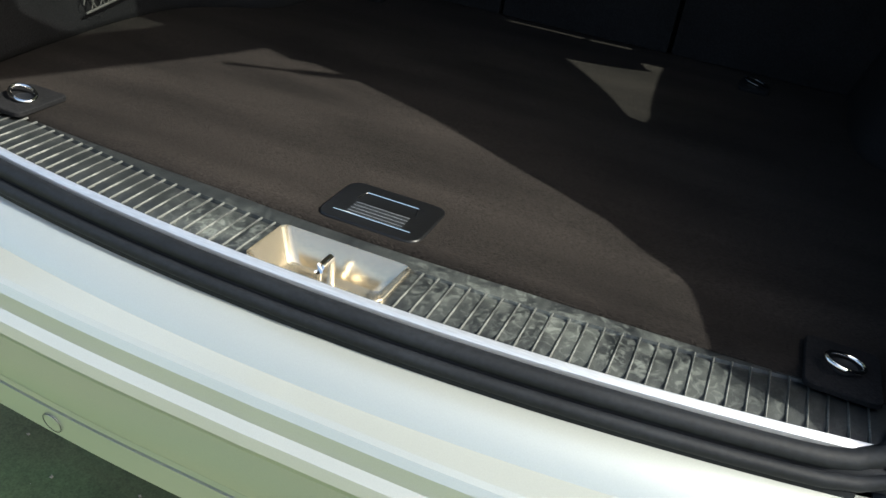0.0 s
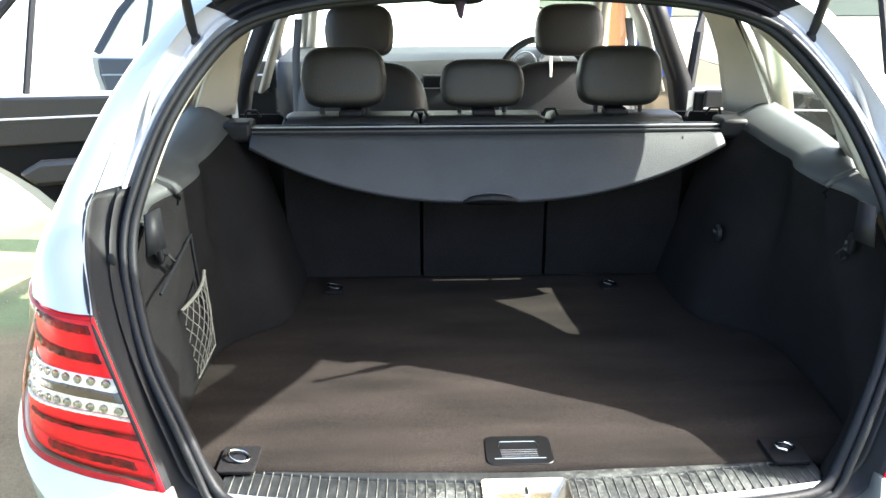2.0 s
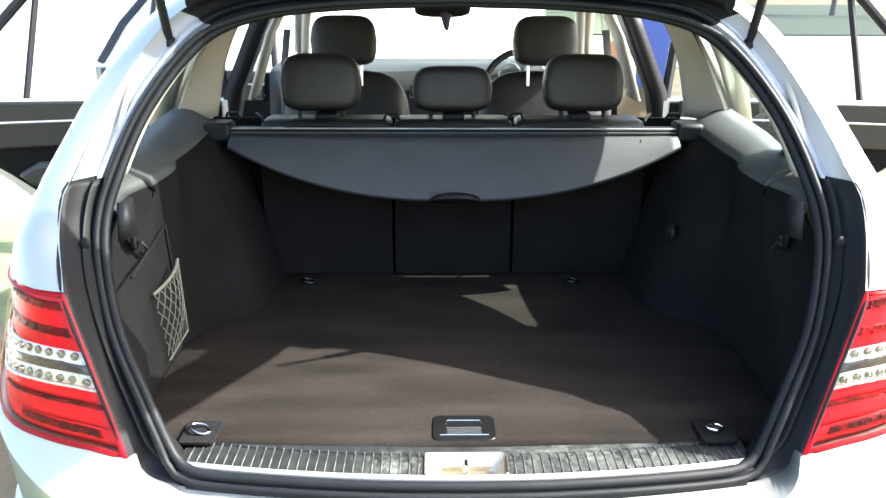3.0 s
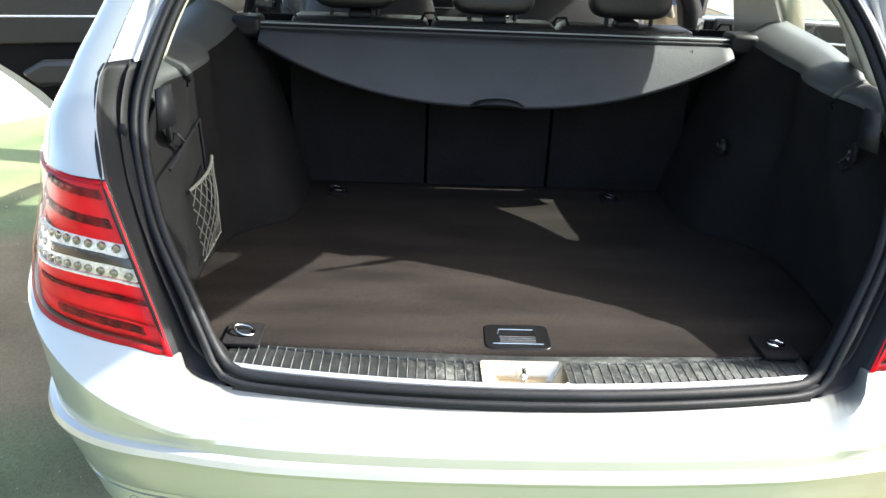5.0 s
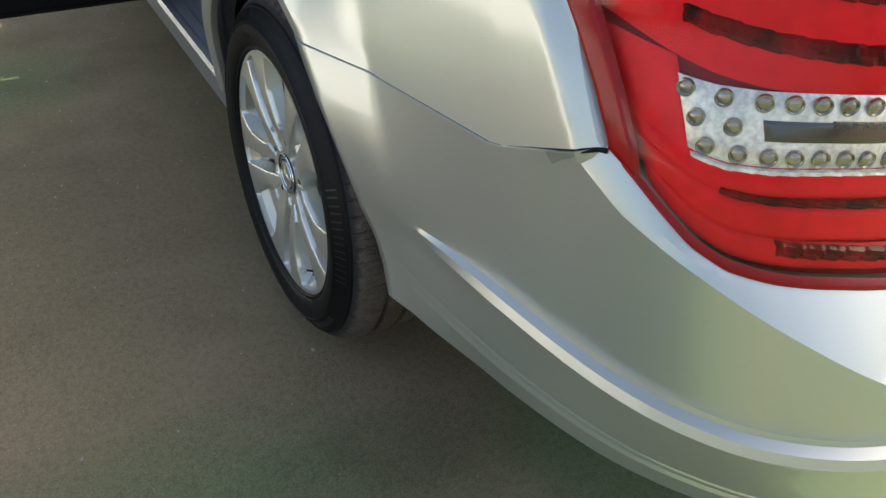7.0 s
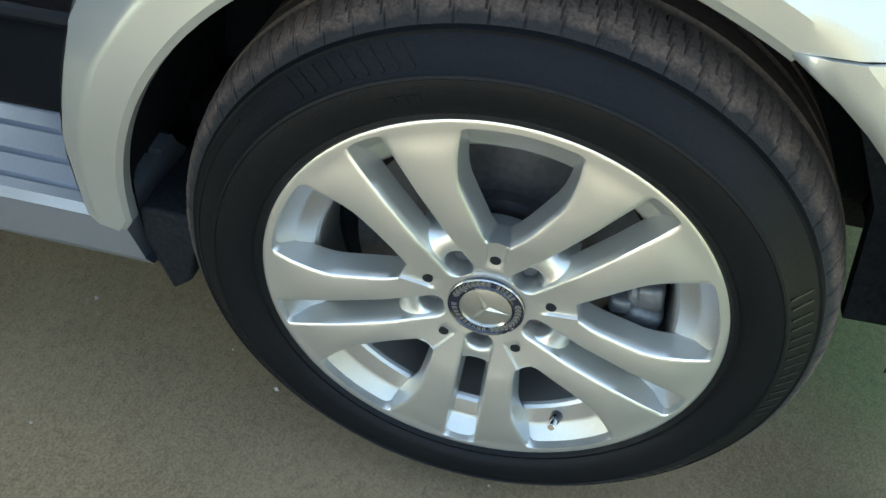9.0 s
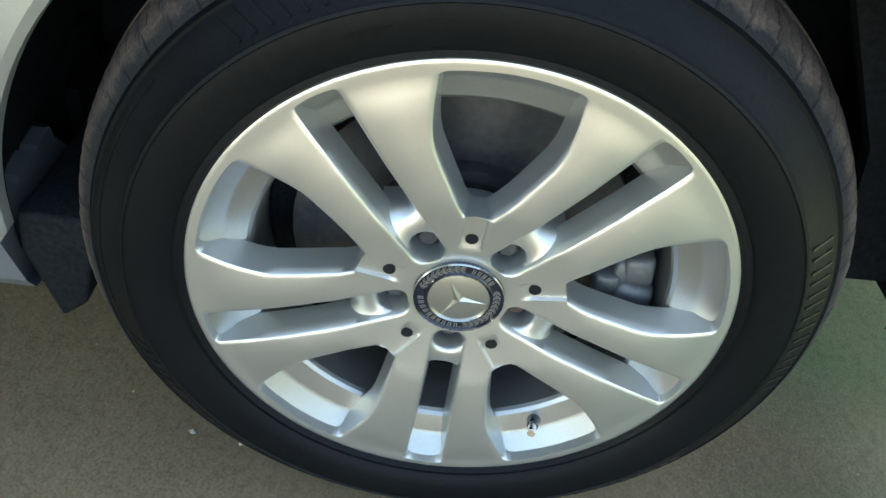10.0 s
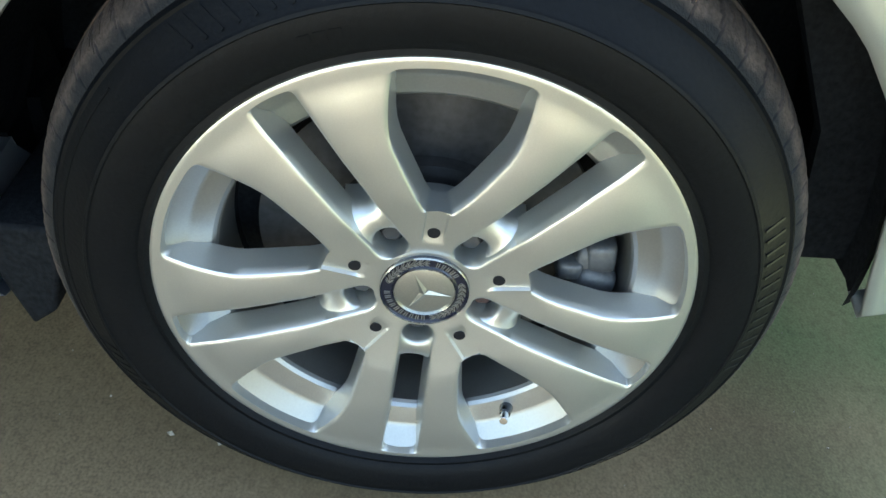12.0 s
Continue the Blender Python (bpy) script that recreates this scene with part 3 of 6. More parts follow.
def bumper_rows():
    N = 130
    plan = PL
    cols = []
    for k, p in enumerate(plan):
        a, b = plan[max(0, k - 1)], plan[min(N - 1, k + 1)]
        d = (b - a).normalized()
        n = Vector((-d.y, d.x, 0))          # inward
        go = 1 - min(1, max(0, (p.y - .20) / .48))
        low = .020 * go * ease((p.y - .06) / .12) - .012 * (1 - go) - .011 * (1 - ease((p.x - .34) / .26))
        gr = .011 * max(0, 1 - max(0, p.y - .11) / .035)
        fade = 1 - min(1, max(0, (p.y - .585) / .035))
        up = .013 * (1 - ease((p.x - .30) / .30))
        tuck = interp(p.y, (.10, .17, .50, .70), (0, .014, .014, .0))
        prof = [(.050 + tuck, .345), (.028 + low + tuck, .334), (.022 + low + tuck * .9, .340), (.018 + low, .376), (.018 + gr + low, .379), (.018 + gr + low, .383), (.017 + low * .96, .386), (.0165 + low * .93, .3895), (.0165 + .7 * gr + low * .93, .3912), (.0165 + .7 * gr + low * .93, .3932), (.0155 + low * .90, .3955), (.0140 + low * .85, .400),
                (.008 + low * .5, .44), (.003, .470), (.0, .478), (.003, .486), (.014 * fade, .491), (.016 * fade, .500)]
        col = []
        drop = .034 * min(1, max(0, (p.y - .24) / .43))
        for inset, z in prof:
            q = p + n * inset
            z += up * min(1, max(0, (.46 - z) / .06))
            z -= drop * min(1, max(0, (.41 - z) / .06))
            if z > .39:      # the crease falls toward the wheel
                z -= .036 * max(0, (p.y - .40) / .30) ** 2 * min(1, (z - .39) / .06)
            col.append(Vector((q.x, q.y, z)))
        # upper rows
        top0 = col[-1]
        if p.x < .584 and p.y < .08:
            c = p.x
            ys = .100 + .19 * c * c
            u = min(1, max(0, (c - .480) / .104))
            g = .55 * u ** 1.8 + .45 * (1 - math.sqrt(max(0, 1 - u * u)))
            w = ease((c - .47) / .10)
            W = Vector((c, min(ys, interp(c, (.50, .55, .584), (.1475, .160, .166))), interp(c, (0, .50, .54, .56, .572, .584), (.566, .567, .571, .577, .588, .608))))
            r2 = Vector((c, p.y + .026 - .0138 * w, .5172 + .0065 * w))
            zb = .5215 + .0910 * g + .0025 * w * (1 - g)
            B = Vector((c, r2.y + (zb - r2.z) * .78 + (ys - .033 - r2.y) * (1 - ease(u / .92)), zb))
            col += [Vector((c, p.y + .018 - .005 * w, .509 + .001 * w)), Vector((c, p.y + .022 - .011 * w, .5150 + .003 * w)), r2, r2.lerp(B, .5), B, W]
        else:
            if p.y <= .36:
                a = min(1, max(0, (k - k_in) / (k_out - k_in))) if k_out else 0
                T = lamp_point(a, lamp_low(a))
            else:
                f = (p.y - .36) / (.70 - .36)
                y = .345 + f * (.913 - .345)
                T = Vector((side_x(y, seam_z(y)), y, seam_z(y)))
            zs = interp(p.x + p.y, (.655, .773, .93, 1.075, 1.173, 1.235, 1.27), (.520, .551, .605, .652, .682, .706, .720))
            zs = min(zs, T.z - .006)
            S = p + n * interp(p.y, (.10, .16, .215, .26, .31, .36, .39), (.011, .008, .001, -.005, -.009, -.005, .001))
            S.z = zs
            out = 1 - ease((p.y - .372) / .05)
            zs -= .04 * (1 - out)
            mid = top0.lerp(T, (zs - top0.z) / (T.z - top0.z)) - n * .003 * out
            S = S.lerp(mid, ease((p.y - .372) / .05))
            for q in (top0.lerp(S, .5), S.lerp(top0, .10), S.lerp(T, .05) - n * .001 * out, S.lerp(T, .5) - n * .002 * (p.y <= .36), T):
                col.append(q)
            col.append(T + n * .018)
        cols.append(col)
    # the end follows the wheel arch and its flare
    k0 = next(k for k, p in enumerate(plan) if p.y > .45)
    start = [q.copy() for q in cols[k0]]
    for k in range(k0, N):
        p, col = plan[k], cols[k]
        w = ease((p.y - .45) / .17)
        for j, q in enumerate(col):
            R = interp(q.z, (.29, .32, .36, .42), (.388, .378, .370, .362))
            zz = min(R * .98, max(-R, q.z - WHEEL.z))
            ye = WHEEL.y - math.sqrt(R * R - zz * zz)
            slant = max(.45, (WHEEL.y - ye) / R)
            if k > N - 5:
                q.y = ye - (.0, .012, .022, .027)[N - 1 - k] / slant
            else:
                f = (k - k0) / (N - 5 - k0)
                q.y = start[j].y + f * (ye - .033 / slant - start[j].y)
            if j < len(col) - 1:
                drop = interp(q.z, (.28, .34, .40, .45, .50, .56), (.036, .040, .036, .024, .010, 0))
                wj = w if q.z > .46 else w + (ease((p.y - .58) / .12) - w) * min(1, (.46 - q.z) / .06)
                tuck = (.022, .004)[j] if j < 2 else 0
                ridge = .006 * (1 - w) if 13 <= j <= 15 else 0
                q.x += wj * (side_x(q.y, max(q.z, .50)) - drop - tuck + ridge - q.x)
        T = col[-2]
        T.z = seam_z(T.y)
        T.x = side_x(T.y, T.z)
        col[-1].x, col[-1].z = T.x - .018, T.z
    return cols


PL = spline([(x, y, 0) for x, y in zip(PLAN_X, PLAN_Y)], 130)
k_in = next(k for k, p in enumerate(PL) if p.x >= .584 or p.y >= .08)
k_out = max(k for k, p in enumerate(PL) if p.y <= .36)


def make_bumper():
    left = bumper_rows()
    full = [[Vector((-q.x, q.y, q.z)) for q in c] for c in left[::-1]] + left[1:]
    b = part("bumper", sheet(full), M_SILVER, car, "silver rear bumper with creases", sharp=16, solid=.004)
    # parking sensors
    for sx in (-.658, -.25, .25, .658):
        bm = bmesh.new()
        k = min(range(len(left)), key=lambda i: abs(left[i][2].lerp(left[i][3], .47).x - abs(sx)))
        pa, pb = left[k - 1][2].lerp(left[k - 1][3], .47), left[k + 1][2].lerp(left[k + 1][3], .47)
        yy = left[k][2].lerp(left[k][3], .47).y
        dirn = (pb - pa).cross(left[k][3] - left[k][2]).normalized()
        dirn = Vector((math.copysign(dirn.x, sx), -abs(dirn.y), -.11)).normalized()
        q = dirn.to_track_quat("Z", "Y").to_matrix().to_4x4()
        sz = .370 if abs(sx) < .4 else .358
        cyl(bm, .0115, .0115, .004, Matrix.Translation(Vector((sx, yy, sz)) + dirn * .0026) @ q, 24)
        part("parking_sensor", bm, M_SILVER, b, bevel=.0008)
        ring = [Matrix.Translation(Vector((sx, yy, sz)) + dirn * .0044) @ q @ Vector((.0128 * math.cos(t), .0128 * math.sin(t), 0)) for t in [2 * math.pi * i / 24 for i in range(24)]]
        part("sensor_ring", tube(ring, .0005, 6, True), M_GREYTRIM, b)
    # underside valance, dark
    rows = []
    for z, ins in ((.345, .05), (.30, .09), (.24, .22)):
        r = []
        for p in [q for q in PL if q.y < .30][::3]:
            r.append((p.x * (1 - ins * .3) - .8 * ins * ease(p.y / .2), p.y + ins, z))
        rows.append([(-x, y, z) for x, y, z in r[::-1]] + r[1:])
    part("valance", sheet(rows), M_LINER, b)


def make_quarter(side):
    low = [(y, seam_z(y)) for y in (.345, .460, .484, .60, .70, .74, .78, .85, .9185)]
    seam_n = len(low) - 1
    for ang in (112, 105, 96, 86, 75, 62, 48, 32, 15, 0):
        low.append((WHEEL.y + arch_r(ang) * math.cos(radians(ang)), WHEEL.z + arch_r(ang) * math.sin(radians(ang))))
    high = [(.489, .914), (.50, .965), (.53, .97), (.58, .98), (.64, .985), (.68, .987), (.72, .988), (.79, .99), (.88, .99), (.96, .99), (1.04, .99), (1.10, .985), (1.17, .98), (1.23, .93), (1.29, .82), (1.37, .68), (1.45, .55), (1.495, .42), (1.505, .317)]
    L, Hh = [], []
    n = len(low)
    for i in range(n - 1):
        cuts = 24 if i == 0 else 6
        for k in range(cuts):
            f = k / cuts
            p = Vector((low[i][0] * (1 - f) + low[i + 1][0] * f, low[i][1] * (1 - f) + low[i + 1][1] * f))
            if i >= seam_n:      # stay on the arch's round
                c = Vector((WHEEL.y, WHEEL.z))
                p = c + (p - c).normalized() * arch_r(math.degrees(math.atan2(p.y - c.y, c.x - p.x)) if p.x > c.x else 180 - math.degrees(math.atan2(p.y - c.y, c.x - p.x)))
            L.append((p.x, p.y))
            Hh.append((high[i][0] * (1 - f) + high[i + 1][0] * f, high[i][1] * (1 - f) + high[i + 1][1] * f))
    L.append(low[-1])
    Hh.append(high[-1])
    rows = []
    for i, ((y0, z0), (y1, z1)) in enumerate(zip(L, Hh)):
        r = []
        near = i >= 18 + 6 * seam_n
        if near:
            y0 += .004 * ease((y0 - 1.25) / .2) * ease((.48 - z0) / .16)
        if near:      # rolled arch edge
            q = Vector((0, WHEEL.y - y0, WHEEL.z - z0)).normalized() * .004
            r.append((side_x(y0, z0) - .016, y0 + q.y, z0 + q.z))
            r.append((side_x(y0, z0) - .004, y0 + q.y, z0 + q.z))
        else:
            r.append((side_x(y0, z0) - .012, y0, z0 + .0030))
            r.append((side_x(y0, z0) - .003, y0, z0 + .0032))
        long = math.hypot(y1 - y0, z1 - z0)
        fs = [d * min(1, long / .30) / long for d in (0, .012, .022, .0265, .034, .07, .10, .112, .124, .136, .150)]
        fs += [fs[-1] + (1 - fs[-1]) * k / 6 for k in range(1, 7)]
        for k, f in enumerate(fs):
            y, z = y0 + (y1 - y0) * f, z0 + (z1 - z0) * f
            if k == 0:
                z += .0036
            r.append((side_x(y, z), y, z))
        rows.append(r)
    rows.insert(0, [(x - .010, y - .006, z) for x, y, z in rows[0]])
    bm = sheet(rows)
    if side < 0:
        mirror_x(bm)
    part("quarter_panel", bm, M_SILVER, car, "silver quarter panel over the rear wheel", sharp=22)
    gap = [(side * (side_x(y, seam_z(y)) - .0022), y, seam_z(y) + .0017) for y in np.linspace(.340, .916, 90)]
    part("seam_gap", tube(gap, .0026, 8), M_LINER, car)
    # wheel-house liner
    wl = lathe([(ARCH + .002, .878), (ARCH + .012, .872), (ARCH + .02, .84), (ARCH + .02, .62), (.10, .62)], 60, radians(-5), radians(181))
    bmesh.ops.translate(wl, vec=(0, WHEEL.y, WHEEL.z), verts=wl.verts)
    if side < 0:
        mirror_x(wl)
    part("wheel_arch_liner", wl, M_LINER, car, "black wheel arch liner")
    # flat dark closing plate behind the tyre, with the bumper's lower edge under it
    bm = bmesh.new()
    pts = [(.738, .314), (.680, .316), (.672, .44), (.72, .56), (.80, .645), (.85, .60), (.765, .45)]
    a = [bm.verts.new((side * .822, y + .012, z - .008)) for y, z in pts]
    c = [bm.verts.new((side * .806, y + .012, z - .008)) for y, z in pts]
    bm.faces.new(a)
    bm.faces.new(c[::-1])
    for k in range(len(pts)):
        bm.faces.new((a[k], c[k], c[(k + 1) % len(pts)], a[(k + 1) % len(pts)]))
    bmesh.ops.recalc_face_normals(bm, faces=bm.faces)
    part("closing_plate", bm, M_LINER, car, sharp=20)
    # deflector flap in front of the tyre and the liner's tail behind it
    for y0, y1, z0, z1 in ((1.395, 1.452, .214, .33),):
        bm = bmesh.new()
        pts = [(y0, z1), (y1, z1), (y1 + .004, z0 + .075), ((y0 + y1) / 2 + .012, z0), ((y0 + y1) / 2 - .012, z0 + .02), (y0 - .002, z0 + .09)]
        a = [bm.verts.new((side * .896, y, z)) for y, z in pts]
        c = [bm.verts.new((side * .70, y, z)) for y, z in pts]
        bm.faces.new(a)
        bm.faces.new(c[::-1])
        for k in range(len(pts)):
            bm.faces.new((a[k], c[k], c[(k + 1) % len(pts)], a[(k + 1) % len(pts)]))
        bmesh.ops.recalc_face_normals(bm, faces=bm.faces)
        part("arch_flap", bm, M_LINER, car, bevel=.004)


def make_lamp(side):
    lamp = empty("tail_lamp", car)
    NA, NZ = 40, 36

    def pt(a, f, out=.004):
        z = lamp_low(a) + (lamp_high(a) - lamp_low(a)) * f
        p = lamp_point(a, z)
        e = lamp_point(min(1, a + .02), z) - lamp_point(max(0, a - .02), z)
        n = Vector((e.y, -e.x, 0)).normalized()
        q = p + n * out
        return Vector((side * q.x, q.y, q.z))

    def patch(name, a0, a1, f0, f1, out, m, label="", na=24, nf=6, slope=None, saw=0.0):
        rows = []
        for i in range(nf + 1):
            r = []
            for k in range(na + 1):
                a = a0 + (a1 - a0) * k / na
                f = f0 + (f1 - f0) * i / nf
                if slope:
                    f += slope(a)
                edge = i in (0, nf) or k in (0, na)
                r.append(pt(a, f, out - (.004 if edge else 0) - saw * (((k + i // 3 * 2) % 5) / 5)))
            rows.append(r)
        bm = sheet(rows, flip=side < 0)
        return part(name, bm, m, lamp, label, sharp=12 if saw else 60)

    # inside the housing: red fields, ribbed dark bands, the clear field with its reflectors
    back = [[pt(k / NA, i / NZ, -.022) for k in range(NA + 1)] for i in range(NZ + 1)]
    part("housing", sheet(back, flip=side < 0), M_HOUSERED, lamp, "red lamp housing", sharp=60)
    dip = lambda a: -.19 * a ** 2.5
    half = lambda a: .6 * dip(a)
    patch("red_lens", .010, .95, .610, .99, -.0070, M_RED, "bright red lens", slope=lambda a: dip(a) * .2)
    patch("red_lens", .010, .95, .305, .420, -.0070, M_RED, slope=dip)
    patch("red_lens", .010, .92, .160, .285, -.0070, M_RED, slope=half)
    patch("red_lens", .74, .95, .30, .68, -.0075, M_RED, slope=dip)
    patch("dark_band", .060, .60, .875, .935, -.0030, M_DARKRED, "dark red ribbed band", slope=lambda a: .02 * a, saw=.0025, na=40)
    patch("dark_band", .060, .70, .710, .775, -.0030, M_DARKRED, saw=.0025, na=40)
    patch("dark_band", .030, .66, .280, .308, -.0030, M_DARKRED, slope=half, saw=.0025, na=40)
    patch("red_lens", .010, .90, .055, .150, -.0072, M_RED, slope=lambda a: .3 * dip(a))
    patch("dark_band", .070, .50, .085, .140, -.0035, M_DARKRED, slope=lambda a: .3 * dip(a) + .02 * a, saw=.003, na=40)
    patch("clear_lens", .018, .760, .400, .630, -.0060, M_CLEAR, "clear reversing lens with round reflectors", slope=dip)
    patch("clear_lens", .018, .745, .392, .408, -.0040, M_CLEAR, slope=dip, saw=.0015, na=60)
    patch("smoked_insert", .024, .54, .480, .566, -.0054, M_SMOKE, "smoked centre insert", slope=dip)
    patch("hatched_reflector", .13, .34, .530, .562, -.0050, M_HATCH, slope=dip)
    for a in (.075, .143, .213, .285, .357, .433, .513, .620, .722):
        led(lamp, pt, a, .602 + dip(a), side)
    for a in (.062, .122, .182, .245, .305, .372, .443, .515, .600, .692):
        led(lamp, pt, a, .444 + dip(a), side)
    for a in (.606, .708):
        led(lamp, pt, a, .523 + dip(a), side)
    # clear outer glass with a dark red moulded rim
    glass = [[pt(k / NA, i / NZ, -.005 if (i in (0, NZ) or k in (0, NA)) else .004) for k in range(NA + 1)] for i in range(NZ + 1)]
    part("outer_glass", sheet(glass, flip=side < 0), M_LENS, lamp, "clear outer lamp glass", sharp=60)
    patch("rim_strip", 0, .022, 0, 1, .0046, M_RED, na=3, nf=NZ)
    patch("rim_strip", .895, 1, 0, 1, .0046, M_RIMRED, na=8, nf=NZ)
    patch("rim_strip", .02, .96, 0, .05, .0047, M_RIMRED, na=NA, nf=3)
    patch("rim_strip", .02, .96, .975, 1, .0047, M_RIMRED, na=NA, nf=3)


def led(lamp, pt, a, f, side):
    c = pt(a, f, -.0052)
    e = pt(a + .02, f, -.0052) - pt(a - .02, f, -.0052)
    n = Vector((e.y, -e.x, 0)).normalized()
    if n.y > 0 and n.x * side < 0:
        n = -n
    if n.dot(Vector((side * .4, -1, 0))) < 0:
        n = -n
    q = n.to_track_quat("Z", "Y").to_matrix().to_4x4()
    bm = bmesh.new()
    prof = [(.0, .0022), (.003, .0020), (.0052, .0006), (.0062, .0018), (.0072, .0016), (.0075, -.002)]
    seg = 18
    prev = None
    for r, h in prof:
        ring = [bm.verts.new(Matrix.Translation(c) @ q @ Vector((r * math.cos(2 * math.pi * k / seg), r * math.sin(2 * math.pi * k / seg), h))) for k in range(seg)] if r else [bm.verts.new(Matrix.Translation(c) @ q @ Vector((0, 0, h)))]
        if prev:
            for k in range(seg):
                if len(prev) == 1:
                    bm.faces.new((prev[0], ring[k], ring[(k + 1) % seg]))
                else:
                    bm.faces.new((prev[k], ring[k], ring[(k + 1) % seg], prev[(k + 1) % seg]))
        prev = ring
    part("reflector", bm, M_LED, lamp, sharp=30)


# seal loop of the load opening, right half from the sill's middle to the roof's middle
SEAL = [(0, .112, .585), (.12, .1147, .585), (.24, .1229, .585), (.34, .1340, .585), (.42, .1455, .585), (.470, .1545, .587), (.503, .168, .596), (.530, .185, .632), (.562, .208, .700), (.622, .272, .798), (.664, .350, .895), (.678, .405, .965), (.667, .452, 1.035),
        (.628, .535, 1.150), (.560, .615, 1.255), (.488, .655, 1.312), (.375, .682, 1.342), (.2, .69, 1.357), (0, .693, 1.362)]
# painted outer edge beside it
EDGE = [(.500, .150, .569), (.552, .160, .576), (.574, .159, .591), (.584, .156, .613), (.612, .172, .688), (.645, .196, .775), (.690, .234, .893), (.731, .335, .968), (.735, .384, 1.030), (.730, .409, 1.050),
        (.700, .52, 1.160), (.640, .60, 1.270), (.575, .660, 1.345), (.480, .70, 1.385), (.3, .715, 1.400), (0, .720, 1.408)]
SEAL_R = spline(SEAL, 90)
SEAL_L = [Vector((-p.x, p.y, p.z)) for p in SEAL_R]


def make_opening():
    loop = SEAL_R + SEAL_L[::-1][1:-1]
    s = part("door_seal", tube(loop, .0098, 10, True), M_RUBBER, car, "black rubber seal round the load opening")
    lip = [p + Vector((math.copysign(.010, p.x) * ease((abs(p.x) - .44) / .08), -.012, .006 - .018 * ease((.64 - p.z) / .045))) for p in loop]
    part("seal_flange", tube(lip, .0068, 14, True), M_RUBBER, s)
    gasket = [[(x, arc_y(x, .0975) + dy, .5705 + dz) for dy, dz in ((-.0035, -.006), (-.002, .0005), (.002, .0015), (.004, -.001), (.006, -.001), (.008, .002), (.012, .003), (.014, -.001), (.020, -.002))] for x in np.linspace(-.49, .49, 70)]
    part("sill_gasket", sheet(gasket, flip=True), M_RUBBER, s, "ribbed black rubber gasket along the sill", sharp=25)
    for side in (-1, 1):
        e = spline([(side * x, y, z) for x, y, z in EDGE], 80)
        # resample the seal from the sill corner up
        sl = SEAL_R if side > 0 else SEAL_L
        k0 = next(k for k, p in enumerate(sl) if abs(p.x) > .49)
        su = spline(sl[k0::3] + [sl[-1]], 80)
        low, up = [], []
        for i, (a, b) in enumerate(zip(e, su)):
            row = [a, a.lerp(b, .10) + Vector((0, .012, 0)), a.lerp(b, .34) + Vector((0, .030, 0)), a.lerp(b, .40) + Vector((0, .030, 0)), a.lerp(b, .52) + Vector((0, .008, 0)), a.lerp(b, .60) + Vector((0, .008, 0)), a.lerp(b, .70) + Vector((0, .026, 0)), a.lerp(b, .88) + Vector((0, .026, 0)), b + Vector((0, .006, 0))]
            (low if a.z < 1.052 else up).append(row)
        up = [low[-1]] + up
        low2 = [[q + Vector((side * .003, -.006, .0)) for q in r] for r in low]
        part("jamb_cover", sheet(low2, flip=side > 0), M_BLACK, car, "black plastic jamb cover", sharp=60, solid=.004)
        top = [r for r in up if r[0].z > 1.335]
        part("jamb", sheet([r for r in up if r[0].z <= 1.335] + top[:1], flip=side > 0), M_JAMB, car, "silver painted jamb beside the seal", sharp=25)
        part("roof_edge_trim", sheet(top, flip=side > 0), M_BLACK, car, "black trim under the roof's rear edge", sharp=25)
        hood = [[r[0] + Vector((0, -.004, -.008)), r[0] + Vector((side * .002, -.016, .004)), r[0] + Vector((0, -.024, .022)), r[0] + Vector((0, -.034, .060))] for r in top if r[0].z > 1.345]
        part("gate_edge_trim", sheet(hood, flip=side > 0), M_BLACK, car, "black edge trim of the open tailgate", sharp=40, solid=.006)
        # drain gasket buttons on the cover
        bm = bmesh.new()
        ellipsoid(bm, (side * .697, .350, .945), (.009, .004, .012))
        part("rubber_stop", bm, M_RUBBER, car)
        # outer D-pillar skin
        A = spline([(side * x, y, z) for x, y, z in EDGE[6:]], 50)
        B = spline([(side * .850, .484, .914), (side * .828, .50, .985), (side * .795, .57, 1.06), (side * .745, .66, 1.20), (side * .69, .75, 1.30), (side * .62, .82, 1.37), (side * .48, .86, 1.412), (side * .3, .87, 1.432), (0, .875, 1.44)], 50)
        FS = (0, .08, .2, .35, .5, .65, .8, .92, 1)
        foot = [Vector((side * p.x, p.y, p.z)) for p in [lamp_point(f, lamp_high(f) + .003) for f in FS]]
        rows = []
        for i, (a, b) in enumerate(zip(A, B)):
            w = 1 - ease(i / 20)
            row = []
            for f, q in zip(FS, foot):
                d = q - A[0].lerp(B[0], f)
                row.append(a.lerp(b, f) + d * w + Vector((side * .018, -.02, .004)) * math.sin(math.pi * f) * (1 - w))
            rows.append(row)
        part("d_pillar", sheet(rows, flip=side < 0), M_SILVER, car, "silver painted rear pillar", sharp=60)


make_bumper()
for s in (-1, 1):
    make_quarter(s)
    make_lamp(s)
make_opening()


# ---- wheels ----
def window_half(r):
    return interp(r, (.080, .0878, .0882, .0895, .093, .10, .11, .12, .135, .155, .172, .19, .205, .2090, .2110, .2119, .2121, .21247, .213), (0, 0, 5.8, 7.0, 8.3, 10.2, 12.0, 13.4, 15.0, 16.5, 16.0, 14.9, 13.8, 13.4, 12.6, 11.4, 10.2, 0, 0))


